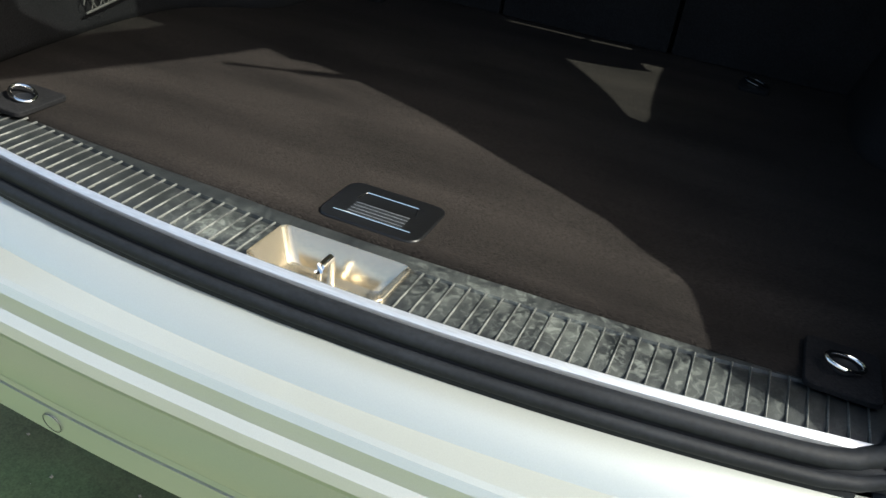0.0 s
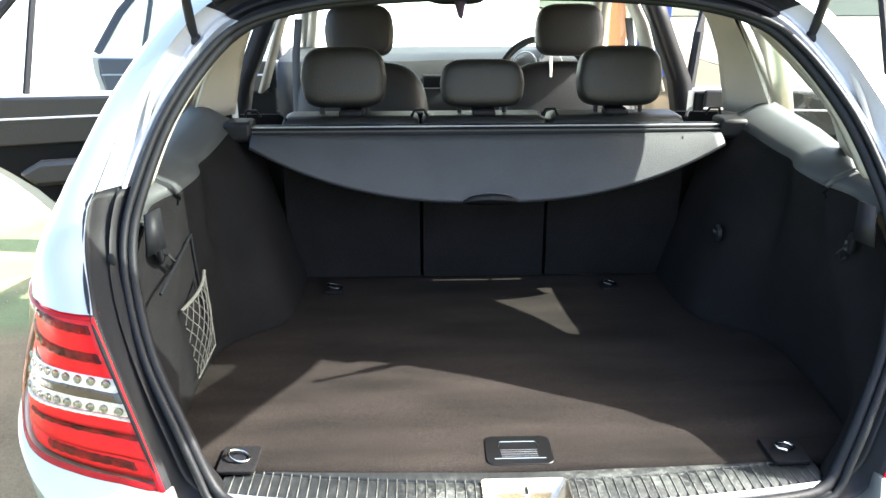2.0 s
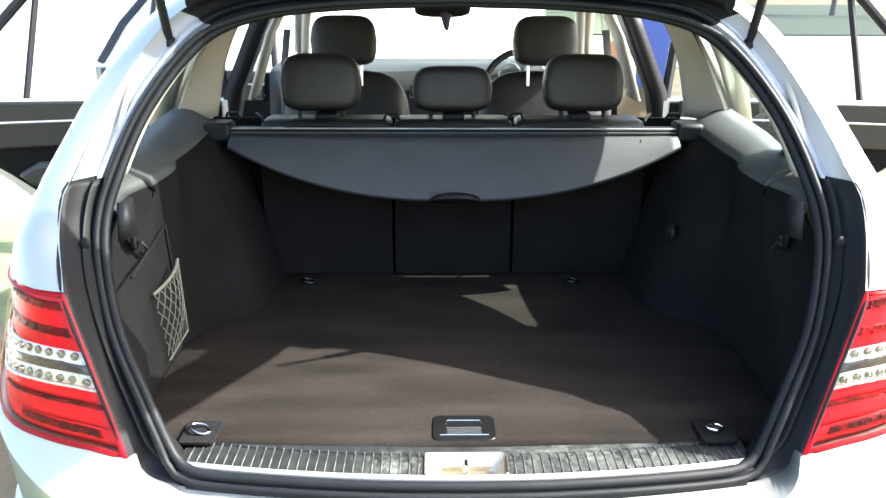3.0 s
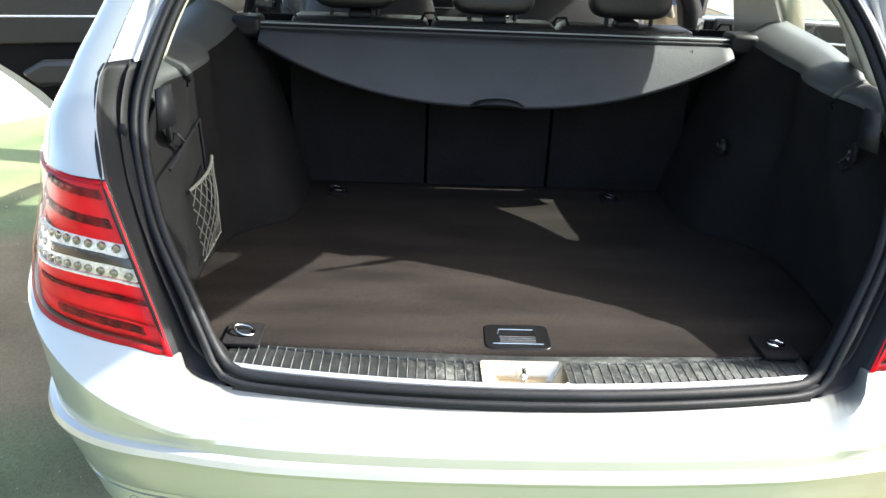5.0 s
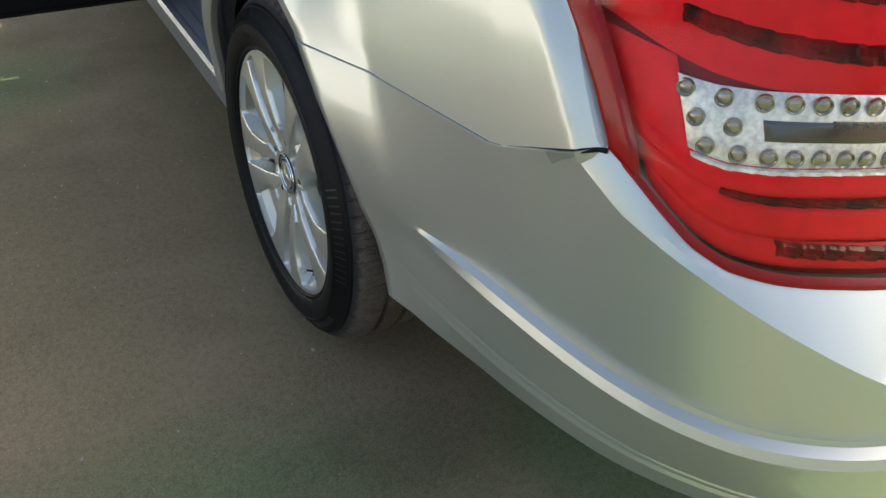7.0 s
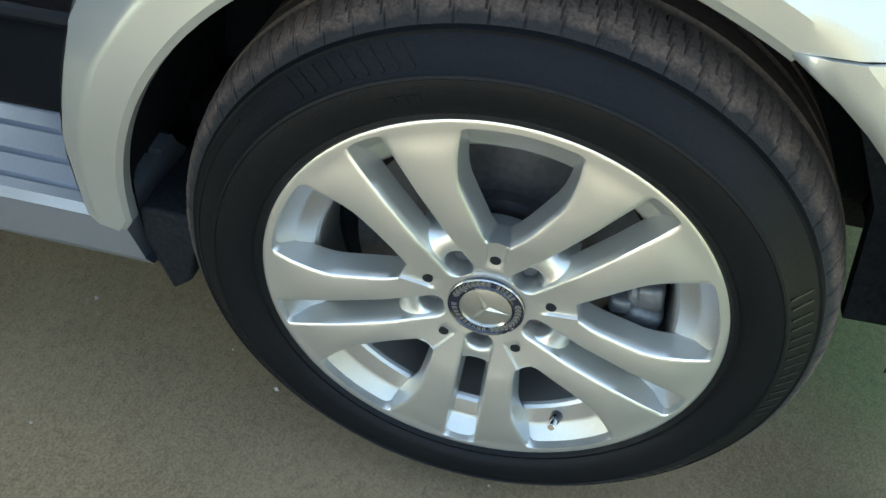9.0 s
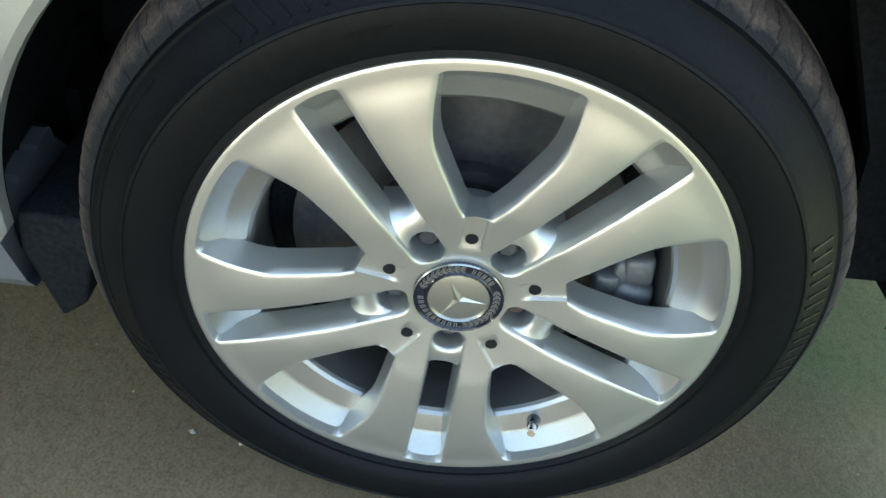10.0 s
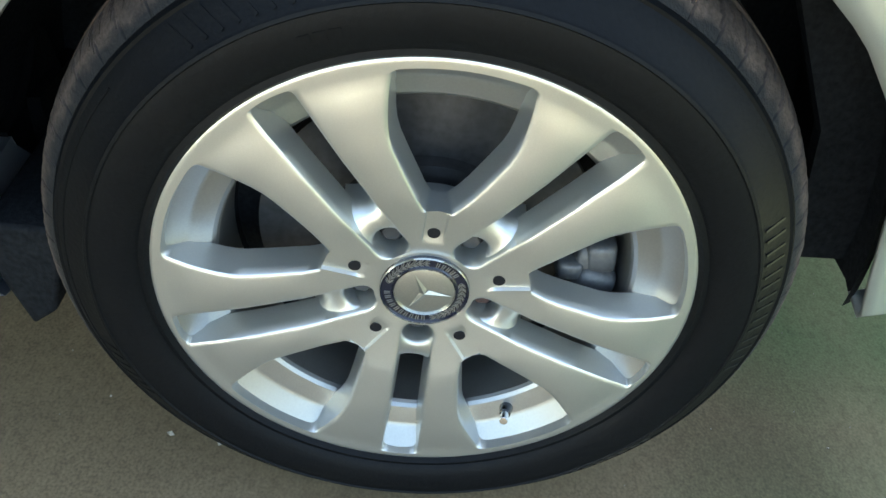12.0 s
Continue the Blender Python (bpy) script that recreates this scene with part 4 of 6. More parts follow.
def slot_half(r):
    if r < .0425 or r > .2145:
        return 0.0
    if r < .0675:      # the bolt's pocket
        return math.degrees(math.asin(min(1, math.sqrt(max(0, .0142 ** 2 - min(0, r - .056) ** 2)) / r)))
    w = interp(r, (.0675, .08, .10, .15, .19, .2085, .2115, .2130, .2138, .2142, .2145), (.0142, .0146, .0150, .0160, .0172, .0175, .0168, .0150, .0122, .0090, .003))
    return math.degrees(math.asin(w / r))


def face_x(r):
    return interp(r, (0, .04, .06, .10, .15, .19, .207, .2150, .2190, .2215), (.0035, .0025, -.0005, -.0075, -.0115, -.0122, -.0118, -.0123, -.0125, -.0112))


def make_rim(parent):
    rs = [.0375, .040, .0424, .0426, .0435, .045, .0475, .051, .055, .06, .0674, .0676, .071, .075, .079, .083, .0877, .0883, .0895, .092, .096, .10, .105, .11, .117, .124, .132, .141, .15, .16, .17, .18, .19, .198, .205, .209, .2103, .2110, .2115, .2119, .2121, .21217, .21223, .21229, .21235, .21241, .21247,
          .213, .2137, .2141, .2144, .2147, .2165, .2180, .2195, .2207, .2215]
    T = (0, .03, .08, .16, .28, .42, .58, .72, .84, .92, .97, 1)
    bm = bmesh.new()
    for sec in range(5):
        for mir in (1, -1):
            grid = []
            wallw, walls = [], []
            for r in rs:
                hw, hs = window_half(r), slot_half(r)
                if hw > 0:
                    hw = max(.1, hw - mir * .9 * min(1, (r - .08) / .03))
                row = []
                arc = r * radians(36 - hs)
                TT = T
                if hw == 0 and r < .0880:
                    TT = [0, .0040 / arc, .0078 / arc, .0092 / arc] + [.0092 / arc + (1 - .0092 / arc) * q for q in (.10, .25, .42, .60, .78, .90, .97, 1)]
                for t in TT:
                    th = hw + (36 - hs - hw) * t
                    x = face_x(r)
                    dw = r * radians(th - hw) if hw > 0 else 1
                    ds = r * radians(36 - hs - th) if hs > 0 else 1
                    ed = min(dw, ds)
                    if ed < .0022:
                        x += .0012 * (1 - ed / .0022) ** 2
                    if .085 < r < .205:       # each spoke is gently crowned
                        x -= .0016 * math.sin(math.pi * t) * min(1, (r - .085) / .03, (.205 - r) / .02)
                    if r < .0880 and th * r * .01745 < .0084 and r > .054:      # shallow channel to the drilled hole
                        x += .0032 * min(1, (r - .054) / .004)
                    a = radians(90 + 72 * sec + mir * th)
                    row.append(bm.verts.new((x, -r * math.cos(a), r * math.sin(a))))
                grid.append(row)
                for h, lst, sg in ((hw, wallw, -1), (hs, walls, 1)):
                    col = []
                    base = hw if sg < 0 else 36 - hs
                    fn = window_half if sg < 0 else slot_half
                    ri = rs.index(r)
                    if h > 0 or (ri > 0 and fn(rs[ri - 1]) > 0) or (ri < len(rs) - 1 and fn(rs[ri + 1]) > 0):
                        for dep, fl in ((.006, .0008), (.014, .0022), (.024, .0042)):
                            shift = math.degrees(min(fl, h * r * .0174 * .8) / r)
                            a = radians(90 + 72 * sec + mir * (base + sg * shift))
                            rr = r - (.006 * dep / .04 if r > .19 else 0)
                            col.append(bm.verts.new((face_x(r) + dep + .004, -rr * math.cos(a), rr * math.sin(a))))
                    lst.append(col)
            n = len(T)
            for i in range(len(rs) - 1):
                for j in range(n - 1):
                    q = (grid[i][j], grid[i][j + 1], grid[i + 1][j + 1], grid[i + 1][j])
                    bm.faces.new(q if mir > 0 else q[::-1])
                for lst, j in ((wallw, 0), (walls, n - 1)):
                    if lst[i] and lst[i + 1]:
                        A, B = [grid[i][j]] + lst[i], [grid[i + 1][j]] + lst[i + 1]
                        for k in range(3):
                            q = (A[k], A[k + 1], B[k + 1], B[k])
                            bm.faces.new(q if (mir > 0) == (j > 0) else q[::-1])
    bmesh.ops.remove_doubles(bm, verts=bm.verts, dist=2e-5)
    bmesh.ops.recalc_face_normals(bm, faces=bm.faces)
    rim = part("rim", bm, M_ALLOY, parent, "silver five twin-spoke alloy rim", sharp=42)
    # barrel behind the face, and the hub plate
    br = lathe([(.2150, -.006), (.2125, -.004), (.1985, .0085), (.1955, .0105), (.1940, .0110), (.1785, .0170), (.1755, .0200), (.1740, .0235), (.172, .060), (.176, .12), (.200, .175), (.214, .19)], 120)
    part("barrel", br, M_BARREL, rim, sharp=18)
    hb = lathe([(.030, .010), (.0365, .010), (.037, .028), (.068, .028), (.071, .036), (.072, .055), (.0, .056)], 80)
    part("hub_plate", hb, M_ALLOY, rim, sharp=30)
    for k in range(5):
        a = radians(90 + 36 + 72 * k)
        y, z = -.0552 * math.cos(a), .0552 * math.sin(a)
        bm = bmesh.new()
        cyl(bm, .0140, .0140, .004, pose(.026, y, z, 0, 90, 0), 24)
        part("bolt_seat", bm, M_BLACK, rim)
        # saddle between the bolt's pocket and the slot: a bright ramp that rolls over into the opening
        rows = []
        for i in range(13):
            row = []
            for j in range(17):
                u = -1 + j / 8
                w = u * .0158
                q = max(0, .0140 ** 2 - min(w * w, .0140 ** 2))
                ri, ro = .0556 + math.sqrt(q), .0950 + .0080 * u * u
                x, f = ((.026, 0), (.0085, 0), (.0062, .03), (.0050, .09), (.0046, .2), (.0046, .36), (.0054, .52), (.0075, .68), (.0110, .80), (.0155, .89), (.022, .955), (.030, .99), (.040, 1))[i]
                rr = ri + (ro - ri) * f
                x -= .0030 * abs(u) ** 3 * min(1, 4 * f)
                row.append((x, -rr * math.cos(a) + w * math.sin(a), rr * math.sin(a) + w * math.cos(a)))
            rows.append(row)
        part("slot_saddle", sheet(rows), M_ALLOY, rim, sharp=60)
        bm = bmesh.new()
        cyl(bm, .0085, .0080, .008, pose(.0215, y, z, 0, 90, 0), 6)
        part("wheel_bolt", bm, M_RUST if k == 3 else M_DISC, rim, bevel=.0012)
        # little drilled hole between the spokes
        a = radians(90 + 72 * k)
        y, z = -.0628 * math.cos(a), .0628 * math.sin(a)
        bm = bmesh.new()
        cyl(bm, .0052, .0052, .004, pose(.0031, y, z, 0, 90, 0), 24)
        part("drilled_hole", bm, M_BLACK, rim)
    # centre cap: dark ring with light marks and a three-armed device
    cap = part("centre_cap", lathe([(.0, -.0035), (.026, -.0035), (.0275, -.0045), (.0285, -.0035), (.0355, -.003), (.0365, -.0045), (.0378, -.0035), (.038, .004)], 72), M_NAVY, rim, "dark blue centre cap with bright rings", sharp=30)
    cap.location.x = .0035
    part("cap_disc", lathe([(.0, -.0050), (.023, -.0048), (.0252, -.0040)], 60), M_CAPSILVER, cap)
    for rr, w in ((.0258, .0005), (.0372, .0005)):
        part("cap_ring", lathe([(rr - w, -.004), (rr, -.0056), (rr + w, -.004)], 72), M_CHROME, cap)
    for k in range(3):
        a = radians(118 + 120 * k)
        d = Vector((0, -math.cos(a), math.sin(a)))
        t = Vector((0, -d.z, d.y))
        bm = bmesh.new()
        c0 = bm.verts.new((-.0072, 0, 0))
        l, r0, e = bm.verts.new(Vector((-.0052, 0, 0)) + d * .003 + t * .0034), bm.verts.new(Vector((-.0052, 0, 0)) + d * .003 - t * .0034), bm.verts.new(Vector((-.0056, 0, 0)) + d * .0235)
        bm.faces.new((c0, l, e))
        bm.faces.new((c0, e, r0))
        bmesh.ops.recalc_face_normals(bm, faces=bm.faces)
        part("device_arm", bm, M_CAPSILVER, cap, sharp=20)
    def cap_bar(a, r, w, h, tilt):
        t = radians(a)
        d, u = Vector((0, -math.cos(t), math.sin(t))), Vector((0, math.sin(t), math.cos(t)))
        m = Matrix.Translation(Vector((-.0034, 0, 0)) + d * r) @ Matrix(((1, 0, 0, 0), (0, d.y, u.y, 0), (0, d.z, u.z, 0), (0, 0, 0, 1))) @ pose(0, 0, 0, tilt, 0, 0)
        part("cap_mark", boxed(-.0004, .0004, -h / 2, h / 2, -w / 2, w / 2, m), M_CAPSILVER, cap)
    for a0, a1, st in ((40, 80, 8.6), (188, 276, 9.4)):      # bars of writing
        for k in range(int((a1 - a0) / st) + 1):
            cap_bar(a0 + st * k, .0314, .0008, .0050, 0)
            cap_bar(a0 + st * k + st * .38, .0314, .0008, .0050, 0)
    for a0, a1 in ((92, 174), (-72, 30)):                    # leaf sprays
        n = int((a1 - a0) / 9)
        for k in range(n):
            a = a0 + 9 * k
            cap_bar(a, .0314, .0038, .0006, 0)
            for q in (0, 3.2):
                cap_bar(a + q, .0331, .0042, .0006, 38)
                cap_bar(a + q, .0297, .0042, .0006, -38)
    # valve and balance weight
    a = radians(-58)
    c = Vector((.010, -.187 * math.cos(a), .187 * math.sin(a)))
    bm = bmesh.new()
    d = Vector((-.55, .25 * math.cos(a), -.25 * math.sin(a))).normalized()
    q = d.to_track_quat("Z", "Y").to_matrix().to_4x4()
    cyl(bm, .0075, .0055, .016, Matrix.Translation(c) @ q, 14)
    v = part("valve", bm, M_GLOSS, rim)
    bm = bmesh.new()
    cyl(bm, .0042, .0042, .016, Matrix.Translation(c + d * .014) @ q, 12)
    part("valve_cap", bm, M_CHROME, v, bevel=.0006)
    return rim


TYRE = [(.2155, -.002), (.2205, -.0125), (.2235, -.0165), (.228, -.0155), (.231, -.0190), (.240, -.0225), (.255, -.0255), (.262, -.0246), (.2632, -.0258), (.2655, -.0248), (.267, -.0226), (.279, -.0158), (.290, -.0070), (.2925, -.0072), (.295, -.0030),
        (.303, .0040), (.3085, .0115), (.3120, .0215), (.3145, .034), (.3155, .045)]


def wall_x(r):
    return interp(r, [p[0] for p in TYRE], [p[1] for p in TYRE])


def make_tyre(parent):
    seg = 1440
    rows = []
    for i, (r, x) in enumerate(TYRE):
        row = []
        for k in range(seg):
            t = 2 * math.pi * k / seg
            rr = r
            ph = (k + 2 * max(0, i - 14)) % 20
            if i >= 15 and ph == 0:                       # long slanted slits of the shoulder
                rr -= .0032
            elif i >= 17 and ph in (10,):                      # short slits between them
                rr -= .0026
            elif i >= 15:
                rr += .0007 * noise.noise(Vector((k * .21, i * .9, 0)))
            row.append((x, rr * math.cos(t), rr * math.sin(t)))
        rows.append(row)
    ty = part("tyre", sheet([r[::4] for r in rows[:15]], closed=True), M_TYRE, parent, "black radial tyre, lightly dusty", sharp=30)
    part("tread_shoulder", sheet(rows[14:], closed=True), M_SHOULDER, ty, "dusty brown tread shoulder with slits", sharp=25)
    tr = [(.3155, .045), (.308, .047), (.308, .053), (.317, .055), (.317, .085), (.308, .087), (.308, .095), (.317, .097), (.317, .125), (.308, .127), (.308, .135), (.317, .137), (.3155, .165), (.306, .185), (.29, .197), (.26, .205), (.215, .195)]
    part("tread", lathe(tr, 200), M_TREAD, ty, sharp=30)
    # moulded marks on the sidewall
    def mark(a, r, w, h, tilt=0.0, stuff=M_TYRE):
        t = radians(a)
        x = wall_x(r) - .0002
        pitch = -math.degrees(math.atan((wall_x(r + .006) - wall_x(r - .006)) / .012))
        d, u = Vector((0, -math.cos(t), math.sin(t))), Vector((0, math.sin(t), math.cos(t)))
        m = Matrix.Translation(Vector((x, 0, 0)) + d * r) @ Matrix(((1, 0, 0, 0), (0, d.y, u.y, 0), (0, d.z, u.z, 0), (0, 0, 0, 1))) @ pose(0, 0, 0, 0, 0, pitch) @ pose(0, 0, 0, tilt, 0, 0)
        part("moulded_mark", boxed(-.0003, .0003, -h / 2, h / 2, -w / 2, w / 2, m), stuff, ty)
    for k in range(7):
        for o, h in ((-1.25, .020), (1.15, .020)):
            mark(23 - 5.2 * k + o, .277, .0022, h, 0, M_MARK)
    for k in range(9):
        mark(128 - 2.6 * k, .279, .0025, .022, 25)
    for k in range(3):
        mark(112 - 2.4 * k, .247, .008, .008)
    for k in range(8):
        mark(-35 - 2.8 * k, .276, .009, .012, 0, M_MARK)
    for k in range(6):
        mark(196 + 2.6 * k, .276, .0025, .018, -20)
    ring = [(-.0262, .272 * math.cos(t), .272 * math.sin(t)) for t in [radians(q) for q in range(-70, 40, 3)]]
    part("moulded_rib", tube([(wall_x(.2842), r[1] * 1.045, r[2] * 1.045) for r in ring], .0010, 6), M_TYRE, ty)
    return ty


def make_brake(parent):
    d = part("brake_disc", lathe([(.0, .060), (.085, .060), (.087, .072), (.150, .072), (.150, .084), (.0, .084)], 80), M_DISC, parent, "worn dark brake disc", sharp=30)
    part("dust_shield", lathe([(.0, .090), (.172, .090), (.176, .070), (.176, .14), (.0, .14)], 80), M_LINER, parent)
    cal = bmesh.new()
    for a, r, s in ((-12, .148, (.028, .020, .040)), (-2, .140, (.020, .012, .034)), (7, .152, (.022, .014, .016)), (-22, .132, (.018, .013, .012)), (2, .126, (.024, .012, .010))):
        t = radians(a)
        ellipsoid(cal, (.055, -r * math.cos(t), r * math.sin(t)), s, Matrix.Rotation(-t, 4, 'X'), 16, 12, 5.0)
    part("caliper", cal, M_CALIPER, parent, "grey cast brake caliper", sharp=50)


wheel = empty("wheel", car, WHEEL)
make_tyre(wheel)
make_rim(wheel).rotation_euler = (radians(2), 0, 0)
make_brake(wheel)


def flatten(top, most):
    """Lifts what hangs deeper than the given level to its part's own parent."""
    def walk_down(ob, level):
        for c in list(ob.children):
            walk_down(c, level + 1)
            if level + 1 > most:
                m = ob.matrix_basis @ c.matrix_basis
                c.parent = ob.parent
                c.matrix_basis = m
    walk_down(top, 0)


flatten(wheel, 1)
for m in (pose(-WHEEL.x, WHEEL.y, WHEEL.z, 0, 0, 180), pose(-.872, 3.82, WHEEL.z), pose(.872, 3.82, WHEEL.z, 0, 0, 180)):
    copy_thing(wheel, m)


# ---- load space ----
def strip(x0, x1, y0, y1, z, n=40, h=.006):
    """A bar that follows the sill's bow, rounded on top."""
    rows = []
    for k in range(n + 1):
        x = x0 + (x1 - x0) * k / n
        a, b = arc_y(x, y0), arc_y(x, y1)
        w = b - a
        rows.append([(x, a, z - h), (x, a, z - .3 * h), (x, a + .2 * w, z), (x, b - .2 * w, z), (x, b, z - .3 * h), (x, b, z - h)])
    return sheet(rows, flip=True)


def make_load_sill():
    sill = empty("load_sill", car, (0, 0, .003))
    for x0, x1 in ((-.512, -.0755), (.0715, .512)):
        part("sill_plate", strip(x0, x1, .130, .206 if x0 < 0 else .208, .5895, h=.02), M_RIB, sill, "worn black ribbed sill plate", sharp=30)
    part("rear_lip", strip(-.60, .60, .196, .232, .5890, h=.05), M_RIB, sill)
    rows = []
    for k in range(61):
        x = -.515 + 1.03 * k / 60
        rows.append([(x, arc_y(x, .1215) + dy, .5942 + dz) for dy, dz in ((0, -.012), (.0003, -.0065), (.0012, -.0040), (.0060, -.0004), (.0078, 0), (.0090, -.001), (.0094, -.010))])
    part("bright_strip", sheet(rows, flip=True), M_STEEL, sill, "bright metal strip along the sill", sharp=30)
    part("outer_lip", strip(-.515, .515, .1035, .1205, .5865, 60, .02), M_BLACK, sill)
    base = boxed(-.0009, .0009, -.034, .034, 0, .0024)
    bmesh.ops.bevel(base, geom=[e for e in base.edges if all(v.co.z > .001 for v in e.verts)], offset=.0007, segments=1, affect='EDGES', profile=.5)
    finish(base)
    me = bpy.data.meshes.new("rib")
    base.to_mesh(me)
    base.free()
    me.materials.append(M_SCUFF)
    rnd = random.Random(4)
    for k in range(27):
        for sd in (-1, 1):
            x = sd * (.0840 + .0164 * k) + (-.002 if sd < 0 else .0)
            if abs(x) > .508:
                continue
            ob = new("rib", me)
            ob.parent = sill
            ob.location = (x, arc_y(x, .168), .5888)
            ob.rotation_euler = (0, 0, rnd.uniform(-.01, .01))
    # catch tray
    def loop(x0, x1, y0, y1, z, r, n=6):
        pts = []
        for cx, cy, a0 in ((x1 - r, y1 - r, 0), (x0 + r, y1 - r, 90), (x0 + r, y0 + r, 180), (x1 - r, y0 + r, 270)):
            for k in range(n + 1):
                t = radians(a0 + 90 * k / n)
                pts.append((cx + r * math.cos(t), cy + r * math.sin(t), z))
        return pts
    loops = [loop(-.0765, .0725, .1318, .2045, .5860, .010), loop(-.0765, .0725, .1318, .2045, .5918, .010), loop(-.0755, .0715, .1328, .2035, .5926, .009), loop(-.0735, .0695, .1345, .2020, .5915, .009),
             loop(-.056, .052, .140, .188, .5640, .012), loop(-.050, .046, .143, .188, .5615, .012)]
    tb = sheet(loops, closed=True)
    tb.verts.ensure_lookup_table()
    n = len(loops[0])
    tb.faces.new([tb.verts[(len(loops) - 1) * n + k] for k in range(n)])
    bmesh.ops.recalc_face_normals(tb, faces=tb.faces)
    t = part("catch_tray", tb, M_TRAY, sill, "pale metal catch tray with a striker bar", sharp=45)
    sb = [(-.002, .150, .556), (-.002, .150, .589), (-.002, .154, .593), (-.002, .172, .593), (-.002, .176, .589), (-.002, .176, .556)]
    part("striker", tube(sb, .0042, 10), M_CHROME, t)
    for sx in (-.03, .026):
        bm = bmesh.new()
        cyl(bm, .008, .007, .004, pose(sx, .150, .5605), 16)
        part("screw_head", bm, M_DISC, t, bevel=.0008)


def floor_z(y):
    return .5965 + .016 * (y - .25)


def make_load_floor():
    rows = []
    for k in range(36):
        y = .228 + (1.12 - .228) * k / 35
        r = []
        for i in range(41):
            x = -.68 + 1.36 * i / 40
            z = floor_z(y) + .0016 * noise.noise(Vector((x * 2.2, y * 7.5, 3))) + .0012 * noise.noise(Vector((x * 9, y * 9, 1)))
            r.append((x, y + .19 * x * x * max(0, 1 - k / 10) * .35, z))
        rows.append(r)
    f = part("load_floor", sheet(rows), M_CARPET, car, "brown-grey carpeted load floor", solid=.03, off=-1)
    # grip plate
    g = bmesh.new()
    box(g, -.062, .059, .239, .328, .5915, .5990)
    bmesh.ops.bevel(g, geom=[e for e in g.edges if abs(e.verts[0].co.z - e.verts[1].co.z) > .003], offset=.016, segments=5, affect='EDGES', profile=.5)
    grip = part("grip_plate", g, M_GRIP, f, "glossy black floor grip with bright edges", bevel=.002)
    cup = sheet([[(-.040, .306, .5993), (.037, .306, .5993)], [(-.034, .302, .5945), (.031, .302, .5945)], [(-.040, .268, .5950), (.037, .268, .5950)], [(-.044, .256, .5998), (.041, .256, .5998)]], flip=True)
    part("grip_flap", cup, M_GRIP, grip)
    part("grip_edge", tube([(-.033, .307, .6000), (.030, .307, .6000)], .0009, 8), M_CHROME, grip)
    part("grip_edge", tube([(-.047, .255, .6000), (.044, .255, .6000)], .0009, 8), M_CHROME, grip)
    for sx in (-1, 1):
        part("grip_edge", tube([(-.0015 + sx * .0315, .307, .6000), (-.0015 + sx * .036, .290, .5997)], .0006, 8), M_CHROME, grip)
    for k in range(8):
        y = .2595 + .0033 * k
        part("grip_rib", tube([(-.034, y, .5987), (.031, y, .5987)], .0005, 6), M_STEEL if k % 2 else M_GREYTRIM, grip)
    return f


def make_eye(x, y, w, d, floor, ang, label, metal=None):
    g = bmesh.new()
    box(g, -w / 2, w / 2, -d / 2, d / 2, -.003, .004)
    bmesh.ops.bevel(g, geom=[e for e in g.edges if abs(e.verts[0].co.z - e.verts[1].co.z) > .003], offset=.008, segments=4, affect='EDGES', profile=.5)
    e = part("lashing_eye", g, M_TRIMFELT, floor, label, bevel=.0015)
    e.location = (x, y, floor_z(y) + .003)
    ring = []
    for k in range(28):
        t = 2 * math.pi * k / 28
        ring.append((.014 * math.cos(t), .019 * math.sin(t), .0095 + .004 * math.sin(t)))
    m = pose(0, 0, 0, 0, 0, ang)
    part("ring", tube([m @ Vector(p) for p in ring], .0025, 10, True), metal or M_CHROME, e)
    part("ring_socket", lathe([(.0, .0), (.012, .0), (.013, .006)], 24), M_BLACK, e).matrix_basis = pose(0, 0, .0055, 0, 90, 0)


def trim_curve(z, side):
    """One level of the side trim, from the seal forward."""
    c = min((p for p in SEAL_R if p.y > .165 and abs(p.x) > .45 and p.y < .5), key=lambda p: abs(p.z - z))
    lean, l2 = .05 * (z - .6), .29 * (z - .6) + .5 * max(0, z - .95)
    P = [(c.x + .002, c.y + .008, z), (c.x + .012, c.y + .05, z), (max(.600 + lean, c.x + .014), c.y + .11, z), (.630 + lean, max(.46, c.y + .17), z), (.632 + lean, .60, z), (.612 + lean, .70, z), (min(.650, .560 + l2), .765, z), (min(.645, .500 + l2), .82, z), (min(.640, .480 + l2), .92, z), (min(.640, .478 + l2), 1.12, z)]
    def fall(y):
        return (interp(y, (.40, .75, 1.0), (.965, 1.010, 1.030)) - .6) / .428
    return [Vector((side * p.x, p.y, .6 + (p.z - .6) * fall(p.y))) for p in spline(P, 44)]


